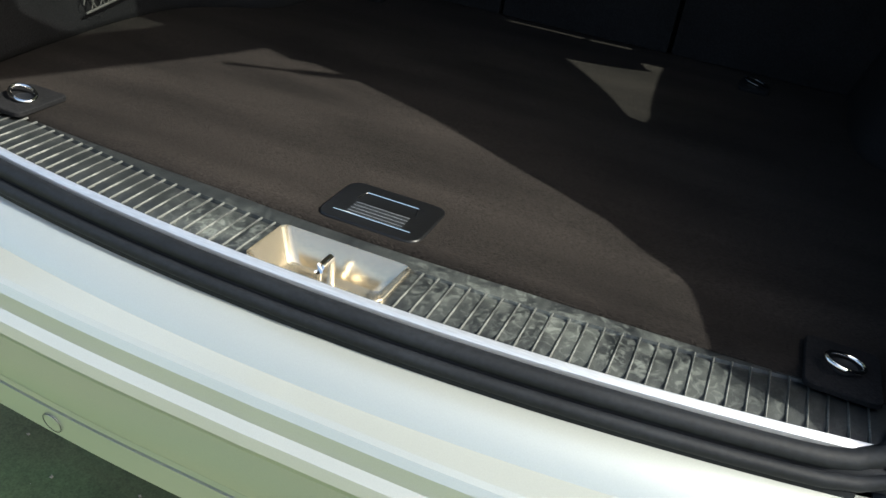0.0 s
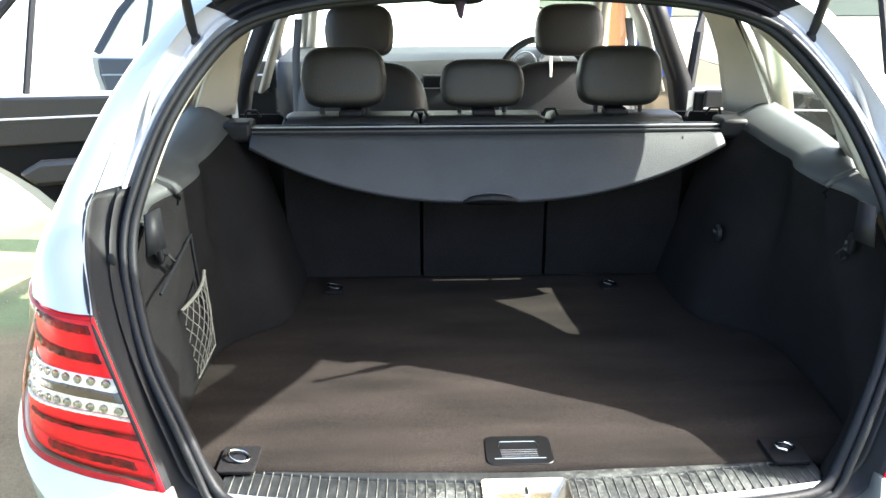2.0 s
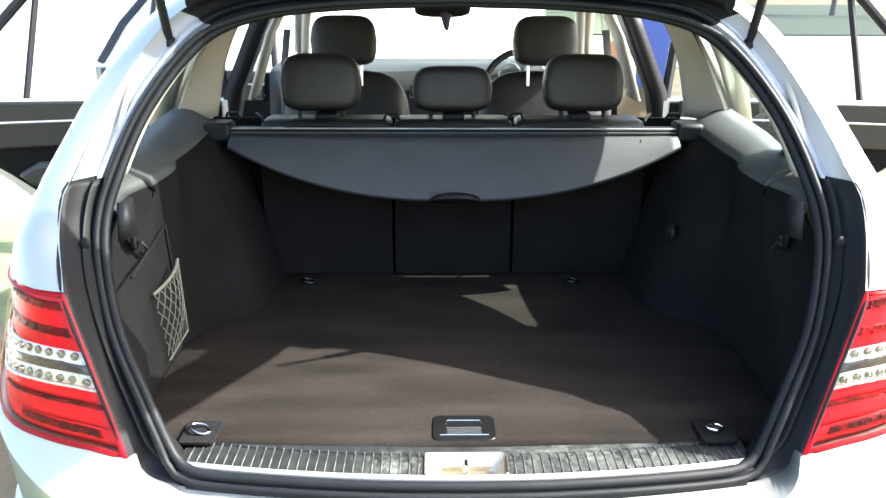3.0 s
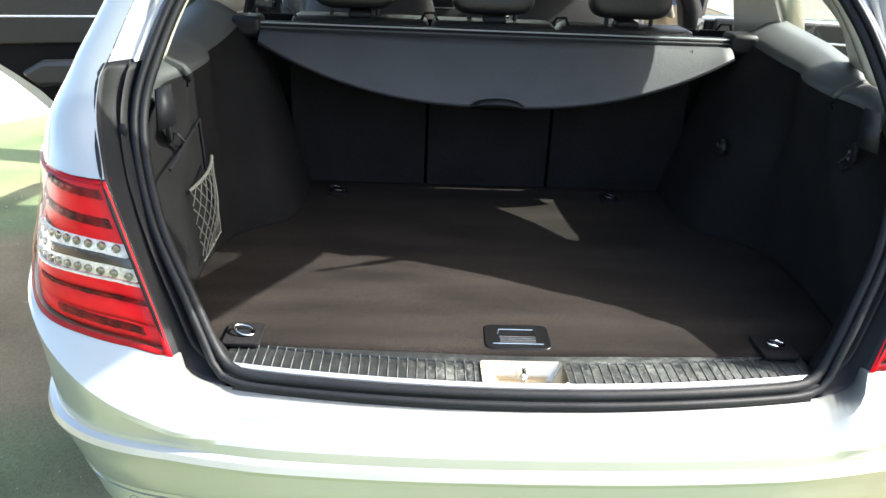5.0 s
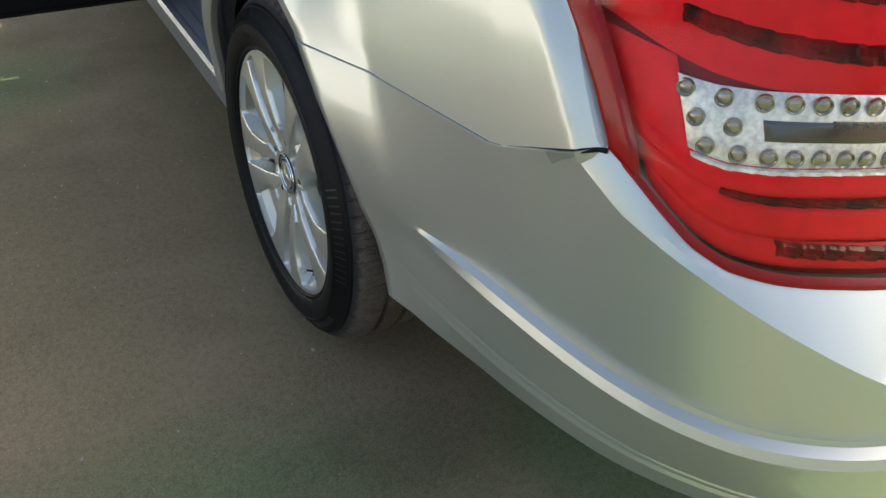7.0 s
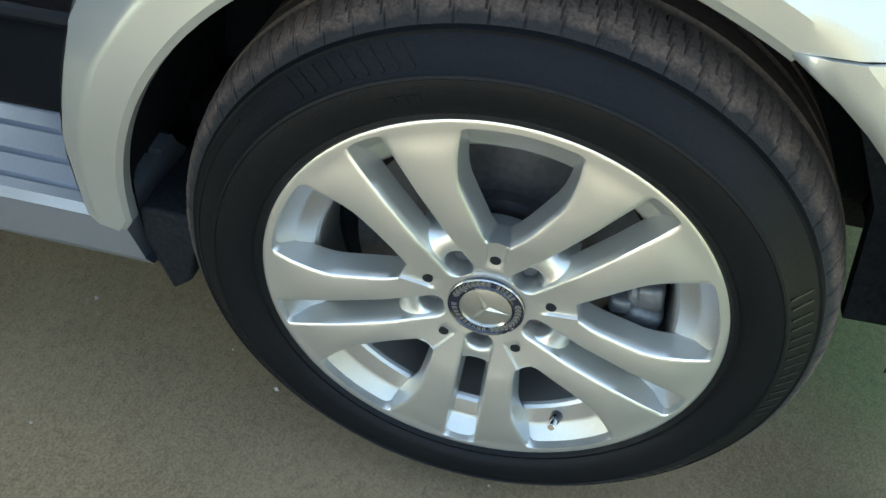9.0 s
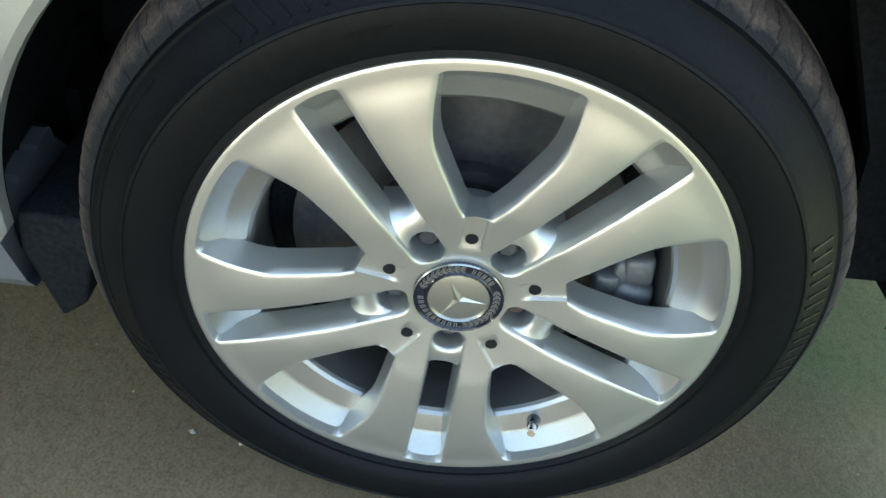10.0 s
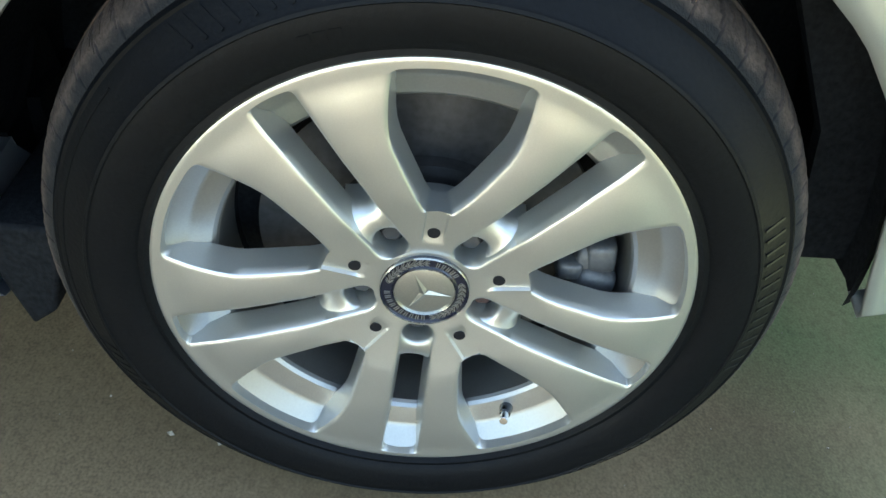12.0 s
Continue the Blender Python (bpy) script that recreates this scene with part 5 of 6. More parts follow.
def make_side_trim(side):
    zs = [.600, .615, .64, .68, .73, .78, .83, .88, .93, .975, 1.005, 1.02, 1.028]
    rows = [trim_curve(z, side) for z in zs]
    part("side_trim", sheet(rows, flip=side > 0), M_TRIMFELT, car, "dark felt-covered side trim of the load space", solid=.006)
    top = rows[-1]
    sh = []
    for p in top:
        out = Vector((side * interp(p.y, (.40, .55, .75, 1.12), (.70, .735, .745, .750)), p.y + .0, interp(p.y, (.40, .60, .85, 1.12), (.985, 1.025, 1.065, 1.085))))
        sh.append([p, p.lerp(out, .15) + Vector((0, 0, .010)), p.lerp(out, .6) + Vector((0, 0, .012)), out])
    part("window_shelf", sheet(sh, flip=side < 0), M_GREYTRIM, car, "dark grey plastic shelf below the side window", solid=.006)
    # pale pillar trim: from the seal to the door window, above the wedge of quarter glass
    rows = []
    for y in list(np.linspace(.50, 1.098, 22)) + list(np.linspace(1.10, 1.23, 8)):
        zl = interp(y, (.50, .735, .742, .95, 1.05, 1.099, 1.10, 1.23), (1.036, 1.040, 1.10, 1.215, 1.275, 1.31, 1.042, 1.042))
        zh = interp(y, (.50, .535, .615, .655, .682, .72, 1.23), (1.10, 1.15, 1.255, 1.312, 1.342, 1.372, 1.378))
        r = []
        for f in np.linspace(0, 1, 12):
            z = zl + (zh - zl) * f
            x = interp(z, (1.04, 1.12, 1.2, 1.27, 1.31, 1.345, 1.365, 1.38), (.752, .722, .690, .650, .618, .575, .53, .45))
            x -= interp(y, (.50, .62, .80), (.075, .04, 0)) * interp(z, (1.0, 1.3), (1, .35))
            x -= interp(y, (1.10, 1.23), (0, .085)) * interp(z, (1.04, 1.36), (1, .4))
            r.append((side * x, y, z))
        rows.append(r)
    part("pillar_trim", sheet(rows, flip=side < 0), M_BEIGE, car, "pale grey-beige inner pillar trim", solid=.01)
    # pale inner lining right behind the seal
    su = [p for p in SEAL_R if p.z > 1.03]
    rows = [[Vector((side * p.x, p.y + .004, p.z)), Vector((side * (p.x - .004), p.y + .03, p.z)), Vector((side * (p.x + .006), p.y + .075, p.z + .006))] for p in su]
    part("inner_lining", sheet(rows, flip=side < 0), M_BEIGE, car, solid=.004)
    # grey corner pad low on the jamb
    bm = sheet([[(side * .640, .455, 1.005), (side * .660, .432, 1.000)], [(side * .632, .440, .935), (side * .655, .405, .93)]])
    part("corner_pad", bm, M_BLACK, car, solid=.006)
    # belt seal, quarter glass, cant rail
    gl = [[(side * .800, .62, 1.012), (side * .806, .85, 1.012), (side * .806, 1.22, 1.012)], [(side * .735, .70, 1.19), (side * .745, .88, 1.19), (side * .748, 1.20, 1.19)], [(side * .655, .80, 1.345), (side * .662, .95, 1.36), (side * .666, 1.17, 1.37)]]
    g = part("quarter_glass", sheet(gl), M_SIDEGLASS, car, "lightly tinted rear quarter window")
    belt = [[(side * x, y, z) for x, z in ((.770, 1.03), (.812, 1.014), (.822, 1.0), (.815, .985))] for y in (.47, .55, .75, 1.0, 1.25)]
    part("belt_trim", sheet(belt), M_BLACK, car, solid=.003)


def make_net():
    def P(u, v):
        a = Vector((-.632, .480, .792)).lerp(Vector((-.618, .610, .825)), u)
        b = Vector((-.622, .505, .632)).lerp(Vector((-.612, .612, .655)), u)
        p = a.lerp(b, v)
        p.x += .020 * math.sin(math.pi * u) * math.sin(math.pi * (.2 + .8 * v))
        return p
    net = part("cargo_net", tube([P(k / 14, 0) for k in range(15)], .0034, 8), M_NET, car, "pale cord luggage net on the side trim")
    part("net_edge", tube([P(1, k / 10) for k in range(11)], .0020, 6), M_NET, net)
    part("net_edge", tube([P(k / 14, 1) for k in range(15)], .0020, 6), M_NET, net)
    N = 7
    for k in range(-N, N + 1):
        for sg in (1, -1):
            pts = []
            for i in range(25):
                v = i / 24
                u = (k / N) + sg * v * .62 + (0.0 if sg > 0 else .62 * .0)
                if 0 <= u <= 1:
                    w = .010 * math.sin(v * 24 * .9 + k)
                    pts.append(P(min(1, max(0, u + w * .5)), v))
            if len(pts) > 2:
                part("net_cord", tube(pts, .0012, 5), M_NET, net)
    # pocket frame behind it
    fr = [Vector((-.640, .40, .86)), Vector((-.640, .62, .90)), Vector((-.630, .632, .64)), Vector((-.632, .44, .615))]
    part("pocket_frame", tube([fr[0].lerp(fr[1], k / 6) for k in range(7)] + [fr[1].lerp(fr[2], k / 6) for k in range(1, 7)], .003, 8), M_BLACK, net)


def text_mesh(body, size):
    c = bpy.data.curves.new("text", 'FONT')
    c.body, c.size, c.extrude, c.align_x, c.align_y = body, size, .0004, 'CENTER', 'CENTER'
    ob = bpy.data.objects.new("text", c)
    scene.collection.objects.link(ob)
    dg = bpy.context.evaluated_depsgraph_get()
    me = bpy.data.meshes.new_from_object(ob.evaluated_get(dg))
    bpy.data.objects.remove(ob)
    bpy.data.curves.remove(c)
    return me


def make_wall_fittings():
    # power socket on the right trim
    bm = bmesh.new()
    cyl(bm, .021, .019, .012, pose(0, 0, 0), 28)
    s = part("power_socket", bm, M_BLACK, car, "round black power socket cover", bevel=.003)
    s.matrix_basis = pose(.536, .845, .815, 0, -90, 0) @ pose(0, 0, 0, 0, 0, -90)
    me = text_mesh("12 V", .013)
    me.materials.append(M_NET)
    t = new("marking", me)
    t.parent = s
    t.matrix_basis = pose(0, .003, .0068)
    # bag hooks
    for side in (-1, 1):
        hk = part("bag_hook", tube([(side * .668, .50, .905), (side * .650, .50, .900), (side * .640, .50, .885), (side * .648, .50, .872), (side * .658, .50, .878)], .0035, 8), M_BLACK, car)
        bm = bmesh.new()
        ellipsoid(bm, (side * .664, .50, .905), (.006, .012, .022), None, 12, 8, 3)
        part("hook_plate", bm, M_BLACK, hk)
    bm = boxed(-.006, .006, -.004, .004, -.010, .010, pose(.662, .505, .900))
    part("hook_tag", bm, M_GREYTRIM, car, bevel=.001)


def make_cover():
    c = empty("cargo_cover", car)
    rows = []
    n = 48
    for k in range(n + 1):
        u = -1 + 2 * k / n
        x = .585 * u
        zb = 1.000 - .128 * (1 - abs(u) ** 2.4)
        yb = .985 - .050 * (1 - abs(u) ** 2.4)
        r = []
        for f in (0, .12, .3, .5, .7, .88, .97, 1):
            r.append((x, 1.028 + (yb - 1.028) * f, 1.018 + (zb - 1.018) * f + .004 * math.sin(math.pi * f)))
        rows.append(r)
    b = part("cover_flap", sheet(rows, flip=True), M_COVER, c, "dark grey vinyl cover flap with a curved edge", solid=.006)
    edge = [Vector(r[-1]) for r in rows]
    part("flap_edge", tube(edge, .0042, 8), M_BLACK, b)
    bm = bmesh.new()
    pts = spline([(-.066, .933, .878), (-.045, .926, .892), (0, .922, .899), (.045, .926, .892), (.066, .933, .878)], 16)
    lo = spline([(-.066, .932, .868), (-.03, .930, .866), (0, .929, .866), (.03, .930, .866), (.066, .932, .868)], 16)
    bm.free()
    part("pull_grip", sheet([pts, [p.lerp(q, .5) + Vector((0, -.008, 0)) for p, q in zip(pts, lo)], lo], flip=True), M_BLACK, b, "black pull grip", solid=.008)
    part("grip_line", tube([p + Vector((0, -.006, .001)) for p in pts], .0016, 6), M_GREYTRIM, b)
    part("seam", tube([(.487, 1.012, 1.016), (.484, 1.00, .985), (.478, .985, .957)], .0013, 6), M_BLACK, b)
    part("cassette", tube([(-.60, 1.058, 1.022), (.60, 1.058, 1.022)], .026, 16, squash=.8), M_BLACK, c, "black roller housing")
    for z, y in ((1.040, 1.036), (1.030, 1.030)):
        part("housing_line", tube([(-.595, y, z), (.595, y, z)], .0022, 6), M_STEEL if z > 1.035 else M_GREYTRIM, c)
    for sx in (-1, 1):
        bm = boxed(sx * .585, sx * .655, 1.02, 1.10, 1.005, 1.055)
        part("end_block", bm, M_BLACK, c, bevel=.010)
        part("end_strap", tube([(sx * .50, 1.04, 1.058), (sx * .508, 1.06, 1.066), (sx * .53, 1.10, 1.07)], .004, 6), M_BLACK, c)


def headrest(parent, x, y, z0, z1, w, d, lean=8):
    bm = bmesh.new()
    ellipsoid(bm, (0, 0, 0), (w / 2, d / 2, (z1 - z0) / 2), None, 32, 20, 4.6)
    for v in bm.verts:
        v.co.x *= 1 - .13 * max(0, v.co.z / (z1 - z0) * 2) ** 1.5 - .05 * max(0, -v.co.z / (z1 - z0) * 2)
    h = part("headrest", bm, M_LEATHER, parent, "padded black leather headrest")
    h.matrix_basis = pose(x, y, (z0 + z1) / 2, -lean, 0, 0)
    for sx in (-1, 1):
        part("headrest_post", tube([(sx * .06, 0, -(z1 - z0) / 2 - .07), (sx * .06, 0, -(z1 - z0) / 2 + .03)], .006, 10), M_CHROME if y > 1.5 else M_BLACK, h)
    return h


def make_seats():
    rear = empty("rear_seat", car)
    for x0, x1, nm in ((-.53, -.17, "seat_back"), (-.165, .165, "seat_back"), (.17, .53, "seat_back")):
        bm = bmesh.new()
        box(bm, x0, x1, 1.125, 1.245, .60, 1.048, None)
        b = part(nm, bm, M_LEATHER, rear, bevel=.022)
        bm = boxed(x0 + .002, x1 - .002, 1.112, 1.126, .60, 1.03)
        part("back_carpet", bm, M_TRIMFELT, b)
        part("release_catch", boxed((x0 + x1) / 2 - .03, (x0 + x1) / 2 + .03, 1.14, 1.20, 1.046, 1.062), M_BLACK, b, bevel=.005)
    part("back_board", boxed(-.66, .66, 1.250, 1.268, .34, 1.035), M_TRIMFELT, rear)
    part("cushion", boxed(-.62, .62, 1.27, 1.70, .46, .60), M_LEATHER, rear, bevel=.04)
    headrest(rear, -.367, 1.20, 1.062, 1.219, .224, .085)
    headrest(rear, -.003, 1.20, 1.060, 1.186, .224, .075)
    headrest(rear, .362, 1.20, 1.062, 1.219, .224, .085)
    for x in (-.60, .60, -.17, .17):
        part("belt_loop", tube([(x - .02, 1.13, 1.05), (x - .012, 1.12, 1.068), (x + .012, 1.12, 1.068), (x + .02, 1.13, 1.05)], .004, 6), M_BLACK, rear)
    for x in (-.367, .344):
        fs = empty("front_seat", car)
        bm = bmesh.new()
        ellipsoid(bm, (x, 1.84, .78), (.235, .075, .33), Matrix.Rotation(radians(-10), 4, 'X'), 28, 20, 4.0)
        part("seat_back", bm, M_LEATHER, fs, "black leather front seat back")
        bm = bmesh.new()
        ellipsoid(bm, (x, 2.10, .48), (.24, .27, .09), None, 24, 14, 4.0)
        part("seat_cushion", bm, M_LEATHER, fs)
        headrest(fs, x, 1.85, 1.127, 1.298, .233, .095)


def make_front():
    # dashboard
    d = empty("dashboard", car)
    rows = []
    for k in range(31):
        x = -.77 + 1.54 * k / 30
        hump = .030 * math.exp(-((x - .345) / .17) ** 2) + .012 * math.exp(-(x / .16) ** 4)
        prof = [(2.52, .72), (2.50, .86), (2.52, .98), (2.56, 1.035 + hump * .5), (2.62, 1.045 + hump), (2.72, 1.050 + hump * .6), (2.95, 1.062)]
        rows.append([(x, y, z) for y, z in prof])
    part("dash_top", sheet(rows, flip=True), M_DASH, d, "dark grey dashboard", solid=.01)
    for x in (.29, .40):
        ring = [(x + .048 * math.cos(t), 2.545, 1.025 + .048 * math.sin(t)) for t in [2 * math.pi * k / 28 for k in range(28)]]
        part("dial_ring", tube(ring, .004, 8, True), M_STEEL, d)
    for x in (-.10, .10):
        part("vent", boxed(x - .05, x + .05, 2.495, 2.52, .93, .985), M_BLACK, d, bevel=.01)
        part("vent_frame", tube([(x - .05, 2.492, .93), (x + .05, 2.492, .93), (x + .05, 2.492, .985), (x - .05, 2.492, .985)], .003, 6, True), M_STEEL, d)
    # steering wheel
    sw = empty("steering_wheel", car)
    c = Vector((.345, 2.36, .965))
    m = Matrix.Translation(c) @ pose(0, 0, 0, 68, 0, 0)
    part("wheel_ring", tube([m @ Vector((.186 * math.cos(t), .186 * math.sin(t), 0)) for t in [2 * math.pi * k / 48 for k in range(48)]], .015, 12, True), M_LEATHER, sw, "black leather steering wheel")
    for a in (0, 180, 270):
        t = radians(a)
        part("spoke", tube([m @ Vector((.03 * math.cos(t), .03 * math.sin(t), -.01)), m @ Vector((.18 * math.cos(t), .18 * math.sin(t), 0))], .016, 8), M_DASH, sw)
    bm = bmesh.new()
    ellipsoid(bm, (0, 0, 0), (.075, .07, .03), None, 20, 12, 2.6)
    bmesh.ops.transform(bm, matrix=m, verts=bm.verts)
    part("hub", bm, M_DASH, sw)
    # mirror and hanging tag
    bm = bmesh.new()
    ellipsoid(bm, (-.01, 2.50, 1.303), (.120, .02, .034), None, 24, 12, 3)
    mi = part("mirror", bm, M_BLACK, car, "black inside mirror")
    part("mirror_cord", tube([(.0, 2.48, 1.30), (.005, 2.438, 1.285)], .0012, 5), M_PURPLE, mi)
    part("hanging_tag", sheet([[(-.022, 2.437, 1.29), (.006, 2.437, 1.292), (.030, 2.437, 1.282)], [(-.016, 2.430, 1.265), (.008, 2.436, 1.262), (.022, 2.44, 1.262)], [(-.004, 2.436, 1.225), (.010, 2.434, 1.214), (.018, 2.437, 1.235)]]), M_PURPLE, mi, "small purple hanging tag", solid=.002)
    # roof, lining and screen
    ys = (.72, .80, .9, 1.2, 1.7, 2.1, 2.36, 2.50)
    def roof_z(y, u):
        return interp(y, (.72, .9, 1.5, 2.0, 2.36, 2.50), (1.41, 1.436, 1.452, 1.444, 1.412, 1.392)) - .055 * abs(u) ** 3.2
    rows = [[((.585 + .03 * interp(y, (.72, 1.2, 2.36), (0, 1, .4))) * u, y, roof_z(y, u)) for u in np.linspace(-1, 1, 25)] for y in ys]
    part("roof", sheet(rows), M_SILVER, car, "silver roof", solid=.012)
    rows = [[(.57 * u, y, roof_z(y, u) - .050) for u in np.linspace(-1, 1, 17)] for y in (.76, .9, 1.2, 1.7, 2.1, 2.34, 2.46)]
    part("headliner", sheet(rows, flip=True), M_BEIGE, car, "pale headliner", solid=.008)
    w = [[(u * (.56 + .14 * f), 2.50 + .66 * f - .06 * u * u, 1.382 - .362 * f - .02 * u * u) for u in np.linspace(-1, 1, 13)] for f in np.linspace(0, 1, 6)]
    part("windscreen", sheet(w), M_GLASS, car, "clear windscreen")
    hood = [[(u * .74, y, z - .07 * abs(u) ** 3) for u in np.linspace(-1, 1, 15)] for y, z in ((3.10, 1.02), (3.3, .995), (3.7, .95), (4.1, .89), (4.42, .80), (4.52, .66), (4.55, .35))]
    part("bonnet", sheet(hood, flip=True), M_SILVER, car, "silver bonnet", solid=.006)
    for side in (-1, 1):
        part("a_pillar", tube([(side * .60, 2.40, 1.392), (side * .655, 2.72, 1.26), (side * .725, 3.12, 1.02)], .032, 10), M_SILVER, car)
        part("pillar_lining", tube([(side * .57, 2.44, 1.350), (side * .625, 2.72, 1.23), (side * .69, 3.05, 1.02)], .022, 10), M_BEIGE, car)
        part("cant_rail", tube(spline([(side * .600, .80, 1.375), (side * .628, 1.0, 1.398), (side * .640, 1.4, 1.408), (side * .635, 1.9, 1.402), (side * .60, 2.34, 1.385)], 24), .030, 10), M_SILVER, car)
        rows = [[(side * x, y, z) for y in (2.04, 2.19)] for x, z in ((.80, .34), (.835, .50), (.84, .80), (.80, 1.0), (.70, 1.22), (.625, 1.385))]
        part("b_pillar", sheet(rows), M_BLACK, car, solid=.05, off=1 if side > 0 else -1)
        rows = [[(side * x, y, z) for y in (2.02, 2.10, 2.19)] for x, z in ((.745, .98), (.665, 1.22), (.585, 1.365))]
        part("b_pillar_lining", sheet(rows), M_BEIGE, car, solid=.012)
        part("seat_belt", tube([(side * .60, 2.06, 1.24), (side * .61, 2.02, 1.12), (side * .62, 1.98, .75)], .014, 6, squash=.2), M_GREYTRIM, car)
        # c-pillar outside and the opening's rear edge
        rows = [[(side * x, y, z) for x, y, z in r] for r in (((.812, 1.20, .985), (.812, 1.255, .975)), ((.760, 1.165, 1.15), (.760, 1.275, 1.15)), ((.690, 1.12, 1.32), (.690, 1.30, 1.32)), ((.645, 1.08, 1.395), (.645, 1.32, 1.395)))]
        part("c_pillar", sheet(rows), M_SILVER, car, solid=.05, off=1 if side > 0 else -1)
        ed = spline([(0, 1.255, .985), (0, 1.25, .93), (0, 1.29, .82), (0, 1.37, .68), (0, 1.45, .55), (0, 1.495, .42), (0, 1.505, .325)], 30)
        rows = []
        for p in ed:
            x = side_x(p.y, p.z)
            rows.append([(side * x, p.y, p.z), (side * (x - .012), p.y + .006, p.z), (side * (x - .035), p.y + .004, p.z), (side * (x - .045), p.y + .016, p.z), (side * (x - .10), p.y + .018, p.z), (side * (x - .16), p.y + .0, p.z)])
        part("door_jamb", sheet(rows, flip=side > 0), M_JAMB, car, "silver rear door jamb", sharp=25)
        part("jamb_seal", tube([(side * (side_x(p.y, p.z) - .115), p.y + .022, p.z) for p in ed], .009, 8), M_RUBBER, car)
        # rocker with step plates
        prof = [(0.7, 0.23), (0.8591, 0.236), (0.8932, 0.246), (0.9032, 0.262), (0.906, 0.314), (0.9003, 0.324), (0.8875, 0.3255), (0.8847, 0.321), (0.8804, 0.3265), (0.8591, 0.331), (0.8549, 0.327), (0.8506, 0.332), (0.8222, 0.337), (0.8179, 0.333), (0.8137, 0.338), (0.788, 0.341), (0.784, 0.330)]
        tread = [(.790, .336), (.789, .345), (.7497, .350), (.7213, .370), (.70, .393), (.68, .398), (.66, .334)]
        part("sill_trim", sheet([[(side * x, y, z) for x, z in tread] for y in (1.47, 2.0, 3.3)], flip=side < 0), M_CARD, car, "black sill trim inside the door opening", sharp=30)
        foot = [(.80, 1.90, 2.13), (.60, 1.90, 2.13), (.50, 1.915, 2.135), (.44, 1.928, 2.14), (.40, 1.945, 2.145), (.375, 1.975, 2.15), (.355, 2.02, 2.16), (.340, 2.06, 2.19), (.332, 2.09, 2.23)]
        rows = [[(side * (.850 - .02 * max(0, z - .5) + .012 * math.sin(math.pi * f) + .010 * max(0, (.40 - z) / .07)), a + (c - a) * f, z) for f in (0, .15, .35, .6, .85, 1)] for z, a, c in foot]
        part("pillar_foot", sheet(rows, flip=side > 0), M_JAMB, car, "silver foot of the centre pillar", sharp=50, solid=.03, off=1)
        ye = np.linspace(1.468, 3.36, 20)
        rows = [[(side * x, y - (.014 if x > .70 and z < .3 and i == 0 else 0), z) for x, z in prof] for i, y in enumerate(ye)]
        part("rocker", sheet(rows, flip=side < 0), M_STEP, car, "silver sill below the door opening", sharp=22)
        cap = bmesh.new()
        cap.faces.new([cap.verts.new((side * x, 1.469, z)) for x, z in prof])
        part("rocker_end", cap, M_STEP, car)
        part("step_seal", tube([(side * .700, y, .402) for y in (1.52, 1.8, 2.04)], .010, 8), M_RUBBER, car)
        # front door and wing, closed
        rows = []
        for y in np.linspace(2.19 if side > 0 else 3.14, 4.45, 34):
            z0 = .33
            dd = abs(y - 3.82)
            if dd < ARCH:
                z0 = WHEEL.z + math.sqrt(ARCH ** 2 - dd ** 2)
            z1 = interp(y, (2.19, 3.1, 3.7, 4.45), (1.0, .99, .93, .72))
            r = [(side * (side_x(y, z0) - .012), y, z0)]
            for f in np.linspace(0, 1, 9):
                z = z0 + (z1 - z0) * f
                r.append((side * side_x(y, min(z, 1.0)), y, z))
            rows.append(r)
        part("side_panel", sheet(rows), M_SILVER, car, "silver front door and wing", sharp=45)
        g = [[(side * .806, 2.20, 1.0), (side * .80, 2.9, 1.0)], [(side * .65, 2.20, 1.385), (side * .63, 2.42, 1.375)]]
        if side > 0:
            part("front_window", sheet(g), M_GLASS, car)
        # inner side walls below the windows
        part("inner_side", boxed(side * .70, side * .715, 1.10, 1.27, .72, 1.0), M_TRIMFELT, car)
    pan = boxed(-.72, .72, 1.47, 3.2, .22, .34)
    box(pan, -.57, .57, .70, 1.466, .22, .34)
    part("floor_pan", pan, M_TRIMFELT, car, "dark cabin floor")
    part("under_tray", boxed(-.60, .60, .20, .75, .25, .50), M_LINER, car)
    part("bulkhead", boxed(-.70, .70, 2.98, 3.06, .30, 1.03), M_DASH, car)


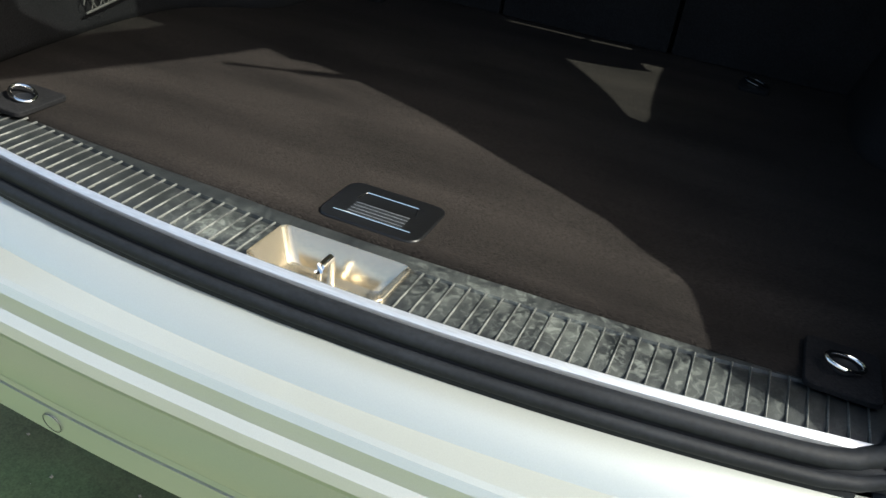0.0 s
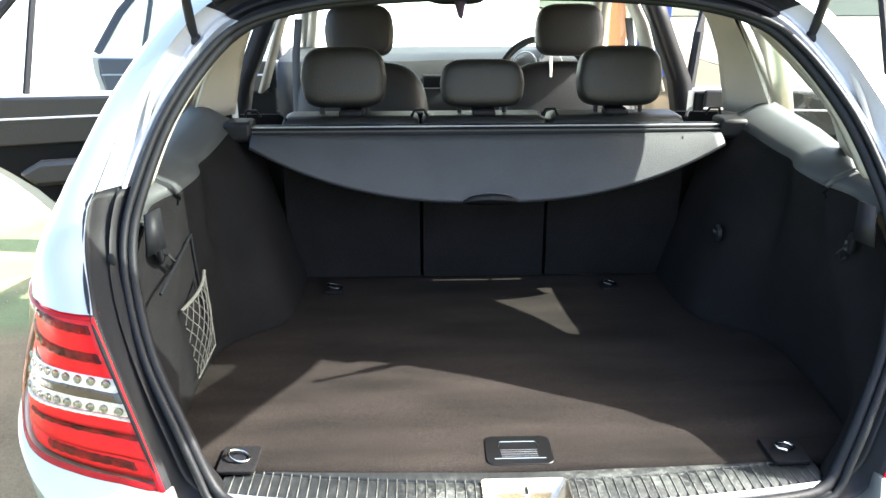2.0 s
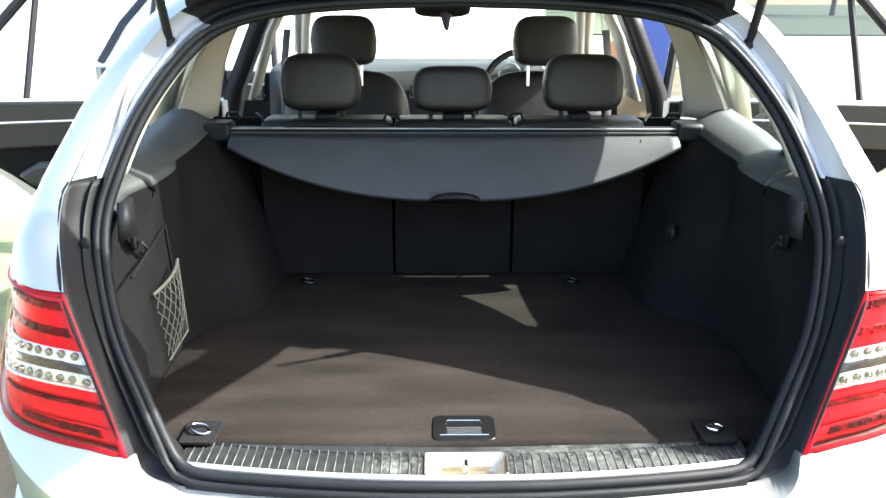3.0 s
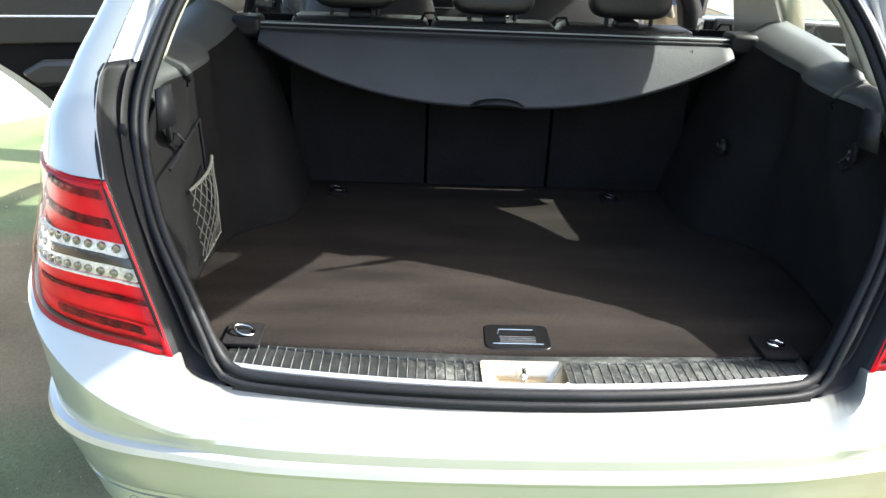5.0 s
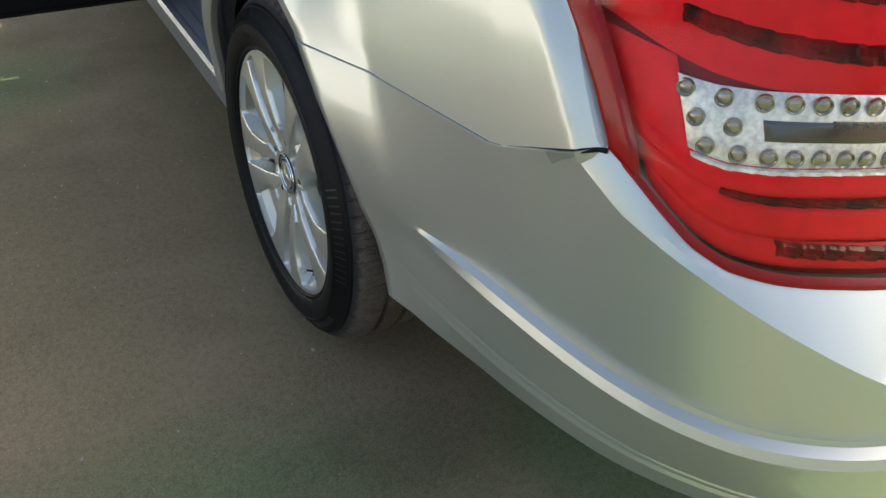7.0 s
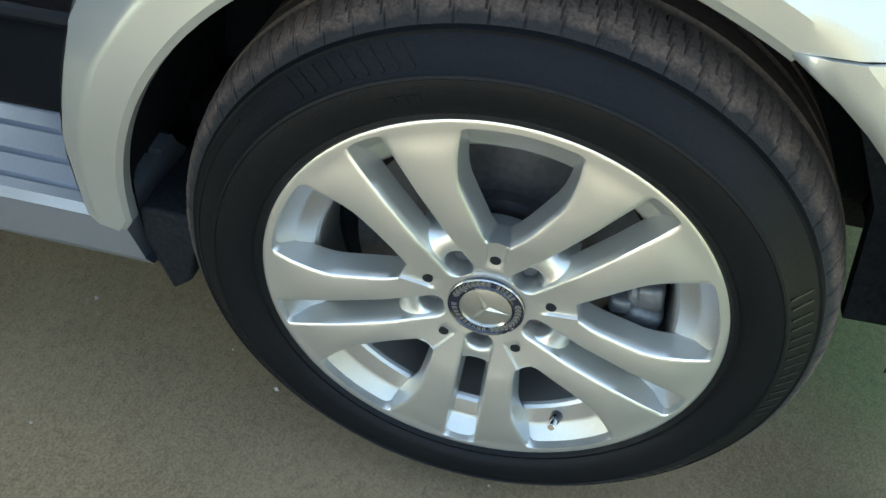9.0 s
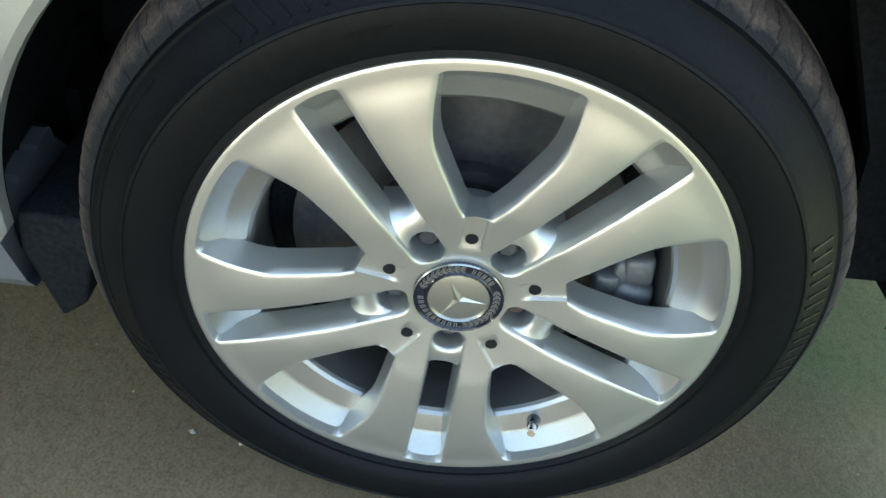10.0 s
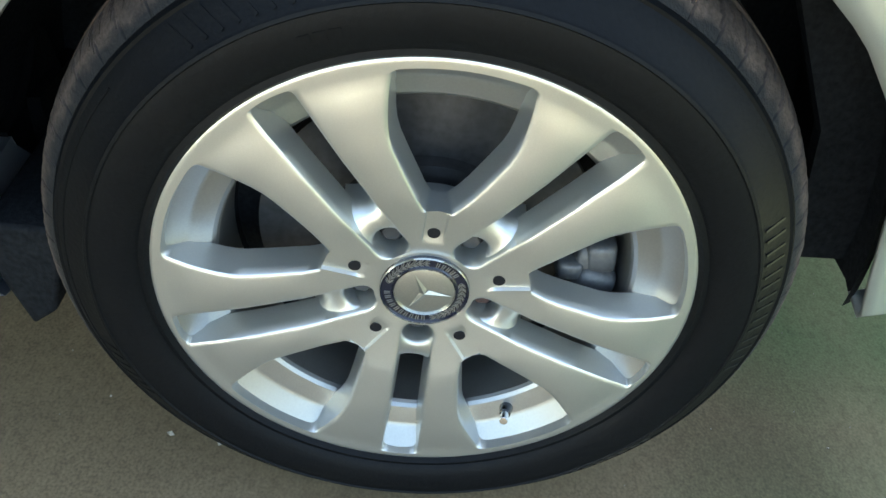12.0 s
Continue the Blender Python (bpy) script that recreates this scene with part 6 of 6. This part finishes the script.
def make_door(side, name, hinge, ang):
    door = empty(name, car, (side * .835, hinge, 0))
    def Q(u, z, d):
        """u along the door from the hinge, d toward its inner face."""
        return Vector((side * u, -d, z))
    low = [(0, .335), (.25, .338), (.50, .341), (.645, .342), (.662, .350), (.68, .40), (.70, .46), (.715, .51), (.735, .555), (.79, .612), (.85, .667), (.93, .728), (.975, .77), (1.01, .83), (1.03, .90), (1.03, .985)]
    def slab(name, pts, d0, d1, m, label="", inset=0, bev=.008):
        bm = bmesh.new()
        c = Vector((sum(p[0] for p in pts) / len(pts), sum(p[1] for p in pts) / len(pts)))
        pp = [(c.x + (p[0] - c.x) * (1 - inset), c.y + (p[1] - c.y) * (1 - inset)) for p in pts]
        a = [bm.verts.new(Q(u, z, d0)) for u, z in pp]
        b = [bm.verts.new(Q(u, z, d1)) for u, z in pp]
        bm.faces.new(a)
        bm.faces.new(b[::-1])
        for k in range(len(pp)):
            bm.faces.new((a[k], b[k], b[(k + 1) % len(pp)], a[(k + 1) % len(pp)]))
        bmesh.ops.recalc_face_normals(bm, faces=bm.faces)
        return part(name, bm, m, door, label, bevel=bev, sharp=50)
    outline = low + [(0, .985)]
    slab("door_skin", outline, -.06, .035, M_JAMB, "silver door shell")
    part("bottom_seal", tube([Q(u, z - .001, .030) for u, z in outline[:5]], .009, 8), M_RUBBER, door)
    inner = [(.03, .338), (.44, .343), (.51, .380), (.545, .436), (.60, .468), (.64, .505), (.70, .58), (.755, .638), (.84, .702), (.915, .752), (.965, .82), (.985, .90), (.985, .975), (.03, .975)]
    slab("door_card", inner, .034, .052, M_CARD, "dark grey door trim panel", bev=.006)
    up = [(.06, .83), (.95, .80), (.975, .98), (.06, .985)]
    slab("upper_pad", up, .048, .068, M_LEATHER, bev=.012)
    slab("arm_rest", [(.20, .70), (.74, .66), (.80, .71), (.72, .755), (.22, .775)], .05, .105, M_LEATHER, bev=.018)
    slab("lower_pad", [(.10, .45), (.50, .46), (.60, .54), (.56, .61), (.12, .63)], .05, .062, M_CARD, bev=.008)
    part("trim_line", tube([Q(.06, .918, .070), Q(.5, .912, .070), Q(.96, .900, .069)], .0045, 8), M_STEEL, door)
    part("trim_line", tube([Q(.06, .862, .062), Q(.5, .848, .062), Q(.95, .815, .058)], .003, 8), M_STEEL, door)
    part("pull_handle", tube([Q(.24, .80, .075), Q(.30, .805, .095), Q(.42, .80, .095), Q(.48, .79, .075)], .010, 8), M_STEEL, door)
    # window frame leaning in, with a divider near the rear edge
    def F(u, z):
        return Q(u, z, .0) + Vector((0, (z - .985) * .30, 0))
    frame_pts = [F(.02, .985), F(.05, 1.18), F(.085, 1.385), F(.30, 1.402), F(.55, 1.400), F(.74, 1.375), F(.90, 1.20), F(1.02, 1.0)]
    part("window_frame", tube(frame_pts, .019, 8), M_BLACK, door, "black window frame")
    part("divider", tube([F(.76, .985), F(.71, 1.385)], .013, 8), M_BLACK, door)
    part("frame_outer", tube([p + Vector((0, .022, 0)) for p in frame_pts], .015, 8), M_SILVER, door)
    part("window_pane", sheet([[F(.02, .985), F(.76, .985)], [F(.085, 1.385), F(.71, 1.385)]]), M_TINT, door)
    part("quarter_pane", sheet([[F(.76, .985), F(1.02, 1.0)], [F(.71, 1.385), F(.76, 1.36)]]), M_TINT, door)
    part("lock", boxed(-.014, .014, -.010, .010, -.03, .03, Matrix.Translation(Q(1.02, .80, -.01))), M_STEEL, door, bevel=.003)
    door.rotation_euler = (0, 0, radians(ang))


def make_tailgate():
    tg = empty("tailgate", car, (0, .705, 1.415))
    tg.rotation_euler = (radians(-35), 0, 0)
    # local: y runs back along the open gate (negative), z is its outer side
    out = [(-.505, .0), (.505, .0), (.545, -.12), (.60, -.42), (.615, -.55), (.60, -.80), (.53, -.93), (-.53, -.93), (-.60, -.80), (-.615, -.55), (-.60, -.42), (-.545, -.12)]
    hole = [(-.42, -.075), (.42, -.075), (.455, -.16), (.50, -.40), (.46, -.44), (-.46, -.44), (-.50, -.40), (-.455, -.16)]
    def ringed(z0, z1, m, name, label, grow=0.0):
        bm = bmesh.new()
        o = [bm.verts.new((x * (1 - grow), y, z0)) for x, y in out]
        h = [bm.verts.new((x, y, z0)) for x, y in hole]
        ed = [bm.edges.new((l[k], l[(k + 1) % len(l)])) for l in (o, h) for k in range(len(l))]
        bmesh.ops.triangle_fill(bm, edges=ed, use_beauty=True)
        fs = [f for f in bm.faces if not (abs(f.calc_center_median().x) < .40 and -.42 < f.calc_center_median().y < -.09)]
        bmesh.ops.delete(bm, geom=[f for f in bm.faces if f not in fs], context='FACES_ONLY')
        g = bmesh.ops.extrude_face_region(bm, geom=list(bm.faces))
        bmesh.ops.translate(bm, vec=(0, 0, z1 - z0), verts=[v for v in g["geom"] if isinstance(v, bmesh.types.BMVert)])
        bmesh.ops.recalc_face_normals(bm, faces=bm.faces)
        return part(name, bm, m, tg, label, bevel=.008)
    ringed(.0, .05, M_SILVER, "gate_shell", "silver tailgate shell")
    ringed(-.03, .0, M_BLACK, "gate_lining", "black inner tailgate lining", .02)
    part("gate_glass", sheet([[(-.42, -.075, .03), (.42, -.075, .03)], [(-.48, -.43, .03), (.48, -.43, .03)]]), M_TINT, tg, "tinted tailgate window")
    part("gate_seal", tube([(-.50, -.01, -.028), (-.25, .004, -.034), (0, .006, -.034), (.25, .004, -.034), (.50, -.01, -.028)], .014, 8), M_RUBBER, tg)
    for side in (-1, 1):
        st = part("gas_strut", tube([(side * .602, .655, 1.285), (side * .600, .590, 1.42)], .0095, 10), M_BLACK, car, "black gas strut")
        part("strut_rod", tube([(side * .600, .590, 1.42), (side * .598, .550, 1.505)], .0050, 8), M_CHROME, st)
        bm = bmesh.new()
        ellipsoid(bm, (side * .602, .657, 1.280), (.015, .015, .018))
        part("strut_joint", bm, M_BLACK, st)
        part("hinge", boxed(side * .36 - .025, side * .36 + .025, .68, .73, 1.385, 1.43), M_BLACK, car, bevel=.006)


def make_exhaust():
    ex = empty("exhaust", car)
    rows = []
    n = 40
    for k, (y, sx, sz) in enumerate(((.40, .050, .015), (.20, .060, .0130), (.150, .0655, .0112), (.143, .068, .0118), (.139, .0675, .0113), (.142, .0660, .0102), (.20, .060, .009), (.34, .056, .009))):
        rows.append([(-.555 + .9 * sx * math.copysign(abs(math.cos(t)) ** .75, math.cos(t)), y - .042 + .35 * (sz * math.sin(t)) * (1 if y < .2 else 0), (.284 + .05 * max(0, y - .14)) + sz * math.copysign(abs(math.sin(t)) ** .9, math.sin(t))) for t in [2 * math.pi * i / n for i in range(n)]])
    part("pipe_body", sheet(rows[:3], closed=True), M_DISC, ex, "dull dark steel pipe")
    part("tailpipe", sheet(rows[2:6], closed=True), M_ALLOY, ex, "oval chrome tailpipe lip", sharp=50)
    part("pipe_inside", sheet(rows[5:], closed=True), M_LINER, ex)
    part("silencer", boxed(-.66, -.10, .30, .62, .20, .36), M_LINER, ex, bevel=.05)


make_load_sill()
FLOOR = make_load_floor()
make_eye(-.494, .266, .066, .078, FLOOR, 70, "black lashing plate with a chrome ring")
make_eye(.470, .262, .066, .078, FLOOR, 120, "black lashing plate with a chrome ring")
make_eye(-.40, 1.02, .05, .05, FLOOR, 90, "small rear lashing ring", M_GLOSS)
make_eye(.33, 1.02, .05, .05, FLOOR, 90, "small rear lashing ring", M_GLOSS)
for s in (-1, 1):
    make_side_trim(s)
    make_door(s, "rear_door", 2.075, -s * 4.0)
make_door(-1, "front_door", 3.13, -12.0)
make_net()
make_wall_fittings()
make_cover()
make_seats()
make_front()
make_tailgate()
make_exhaust()
flatten(car, 2)
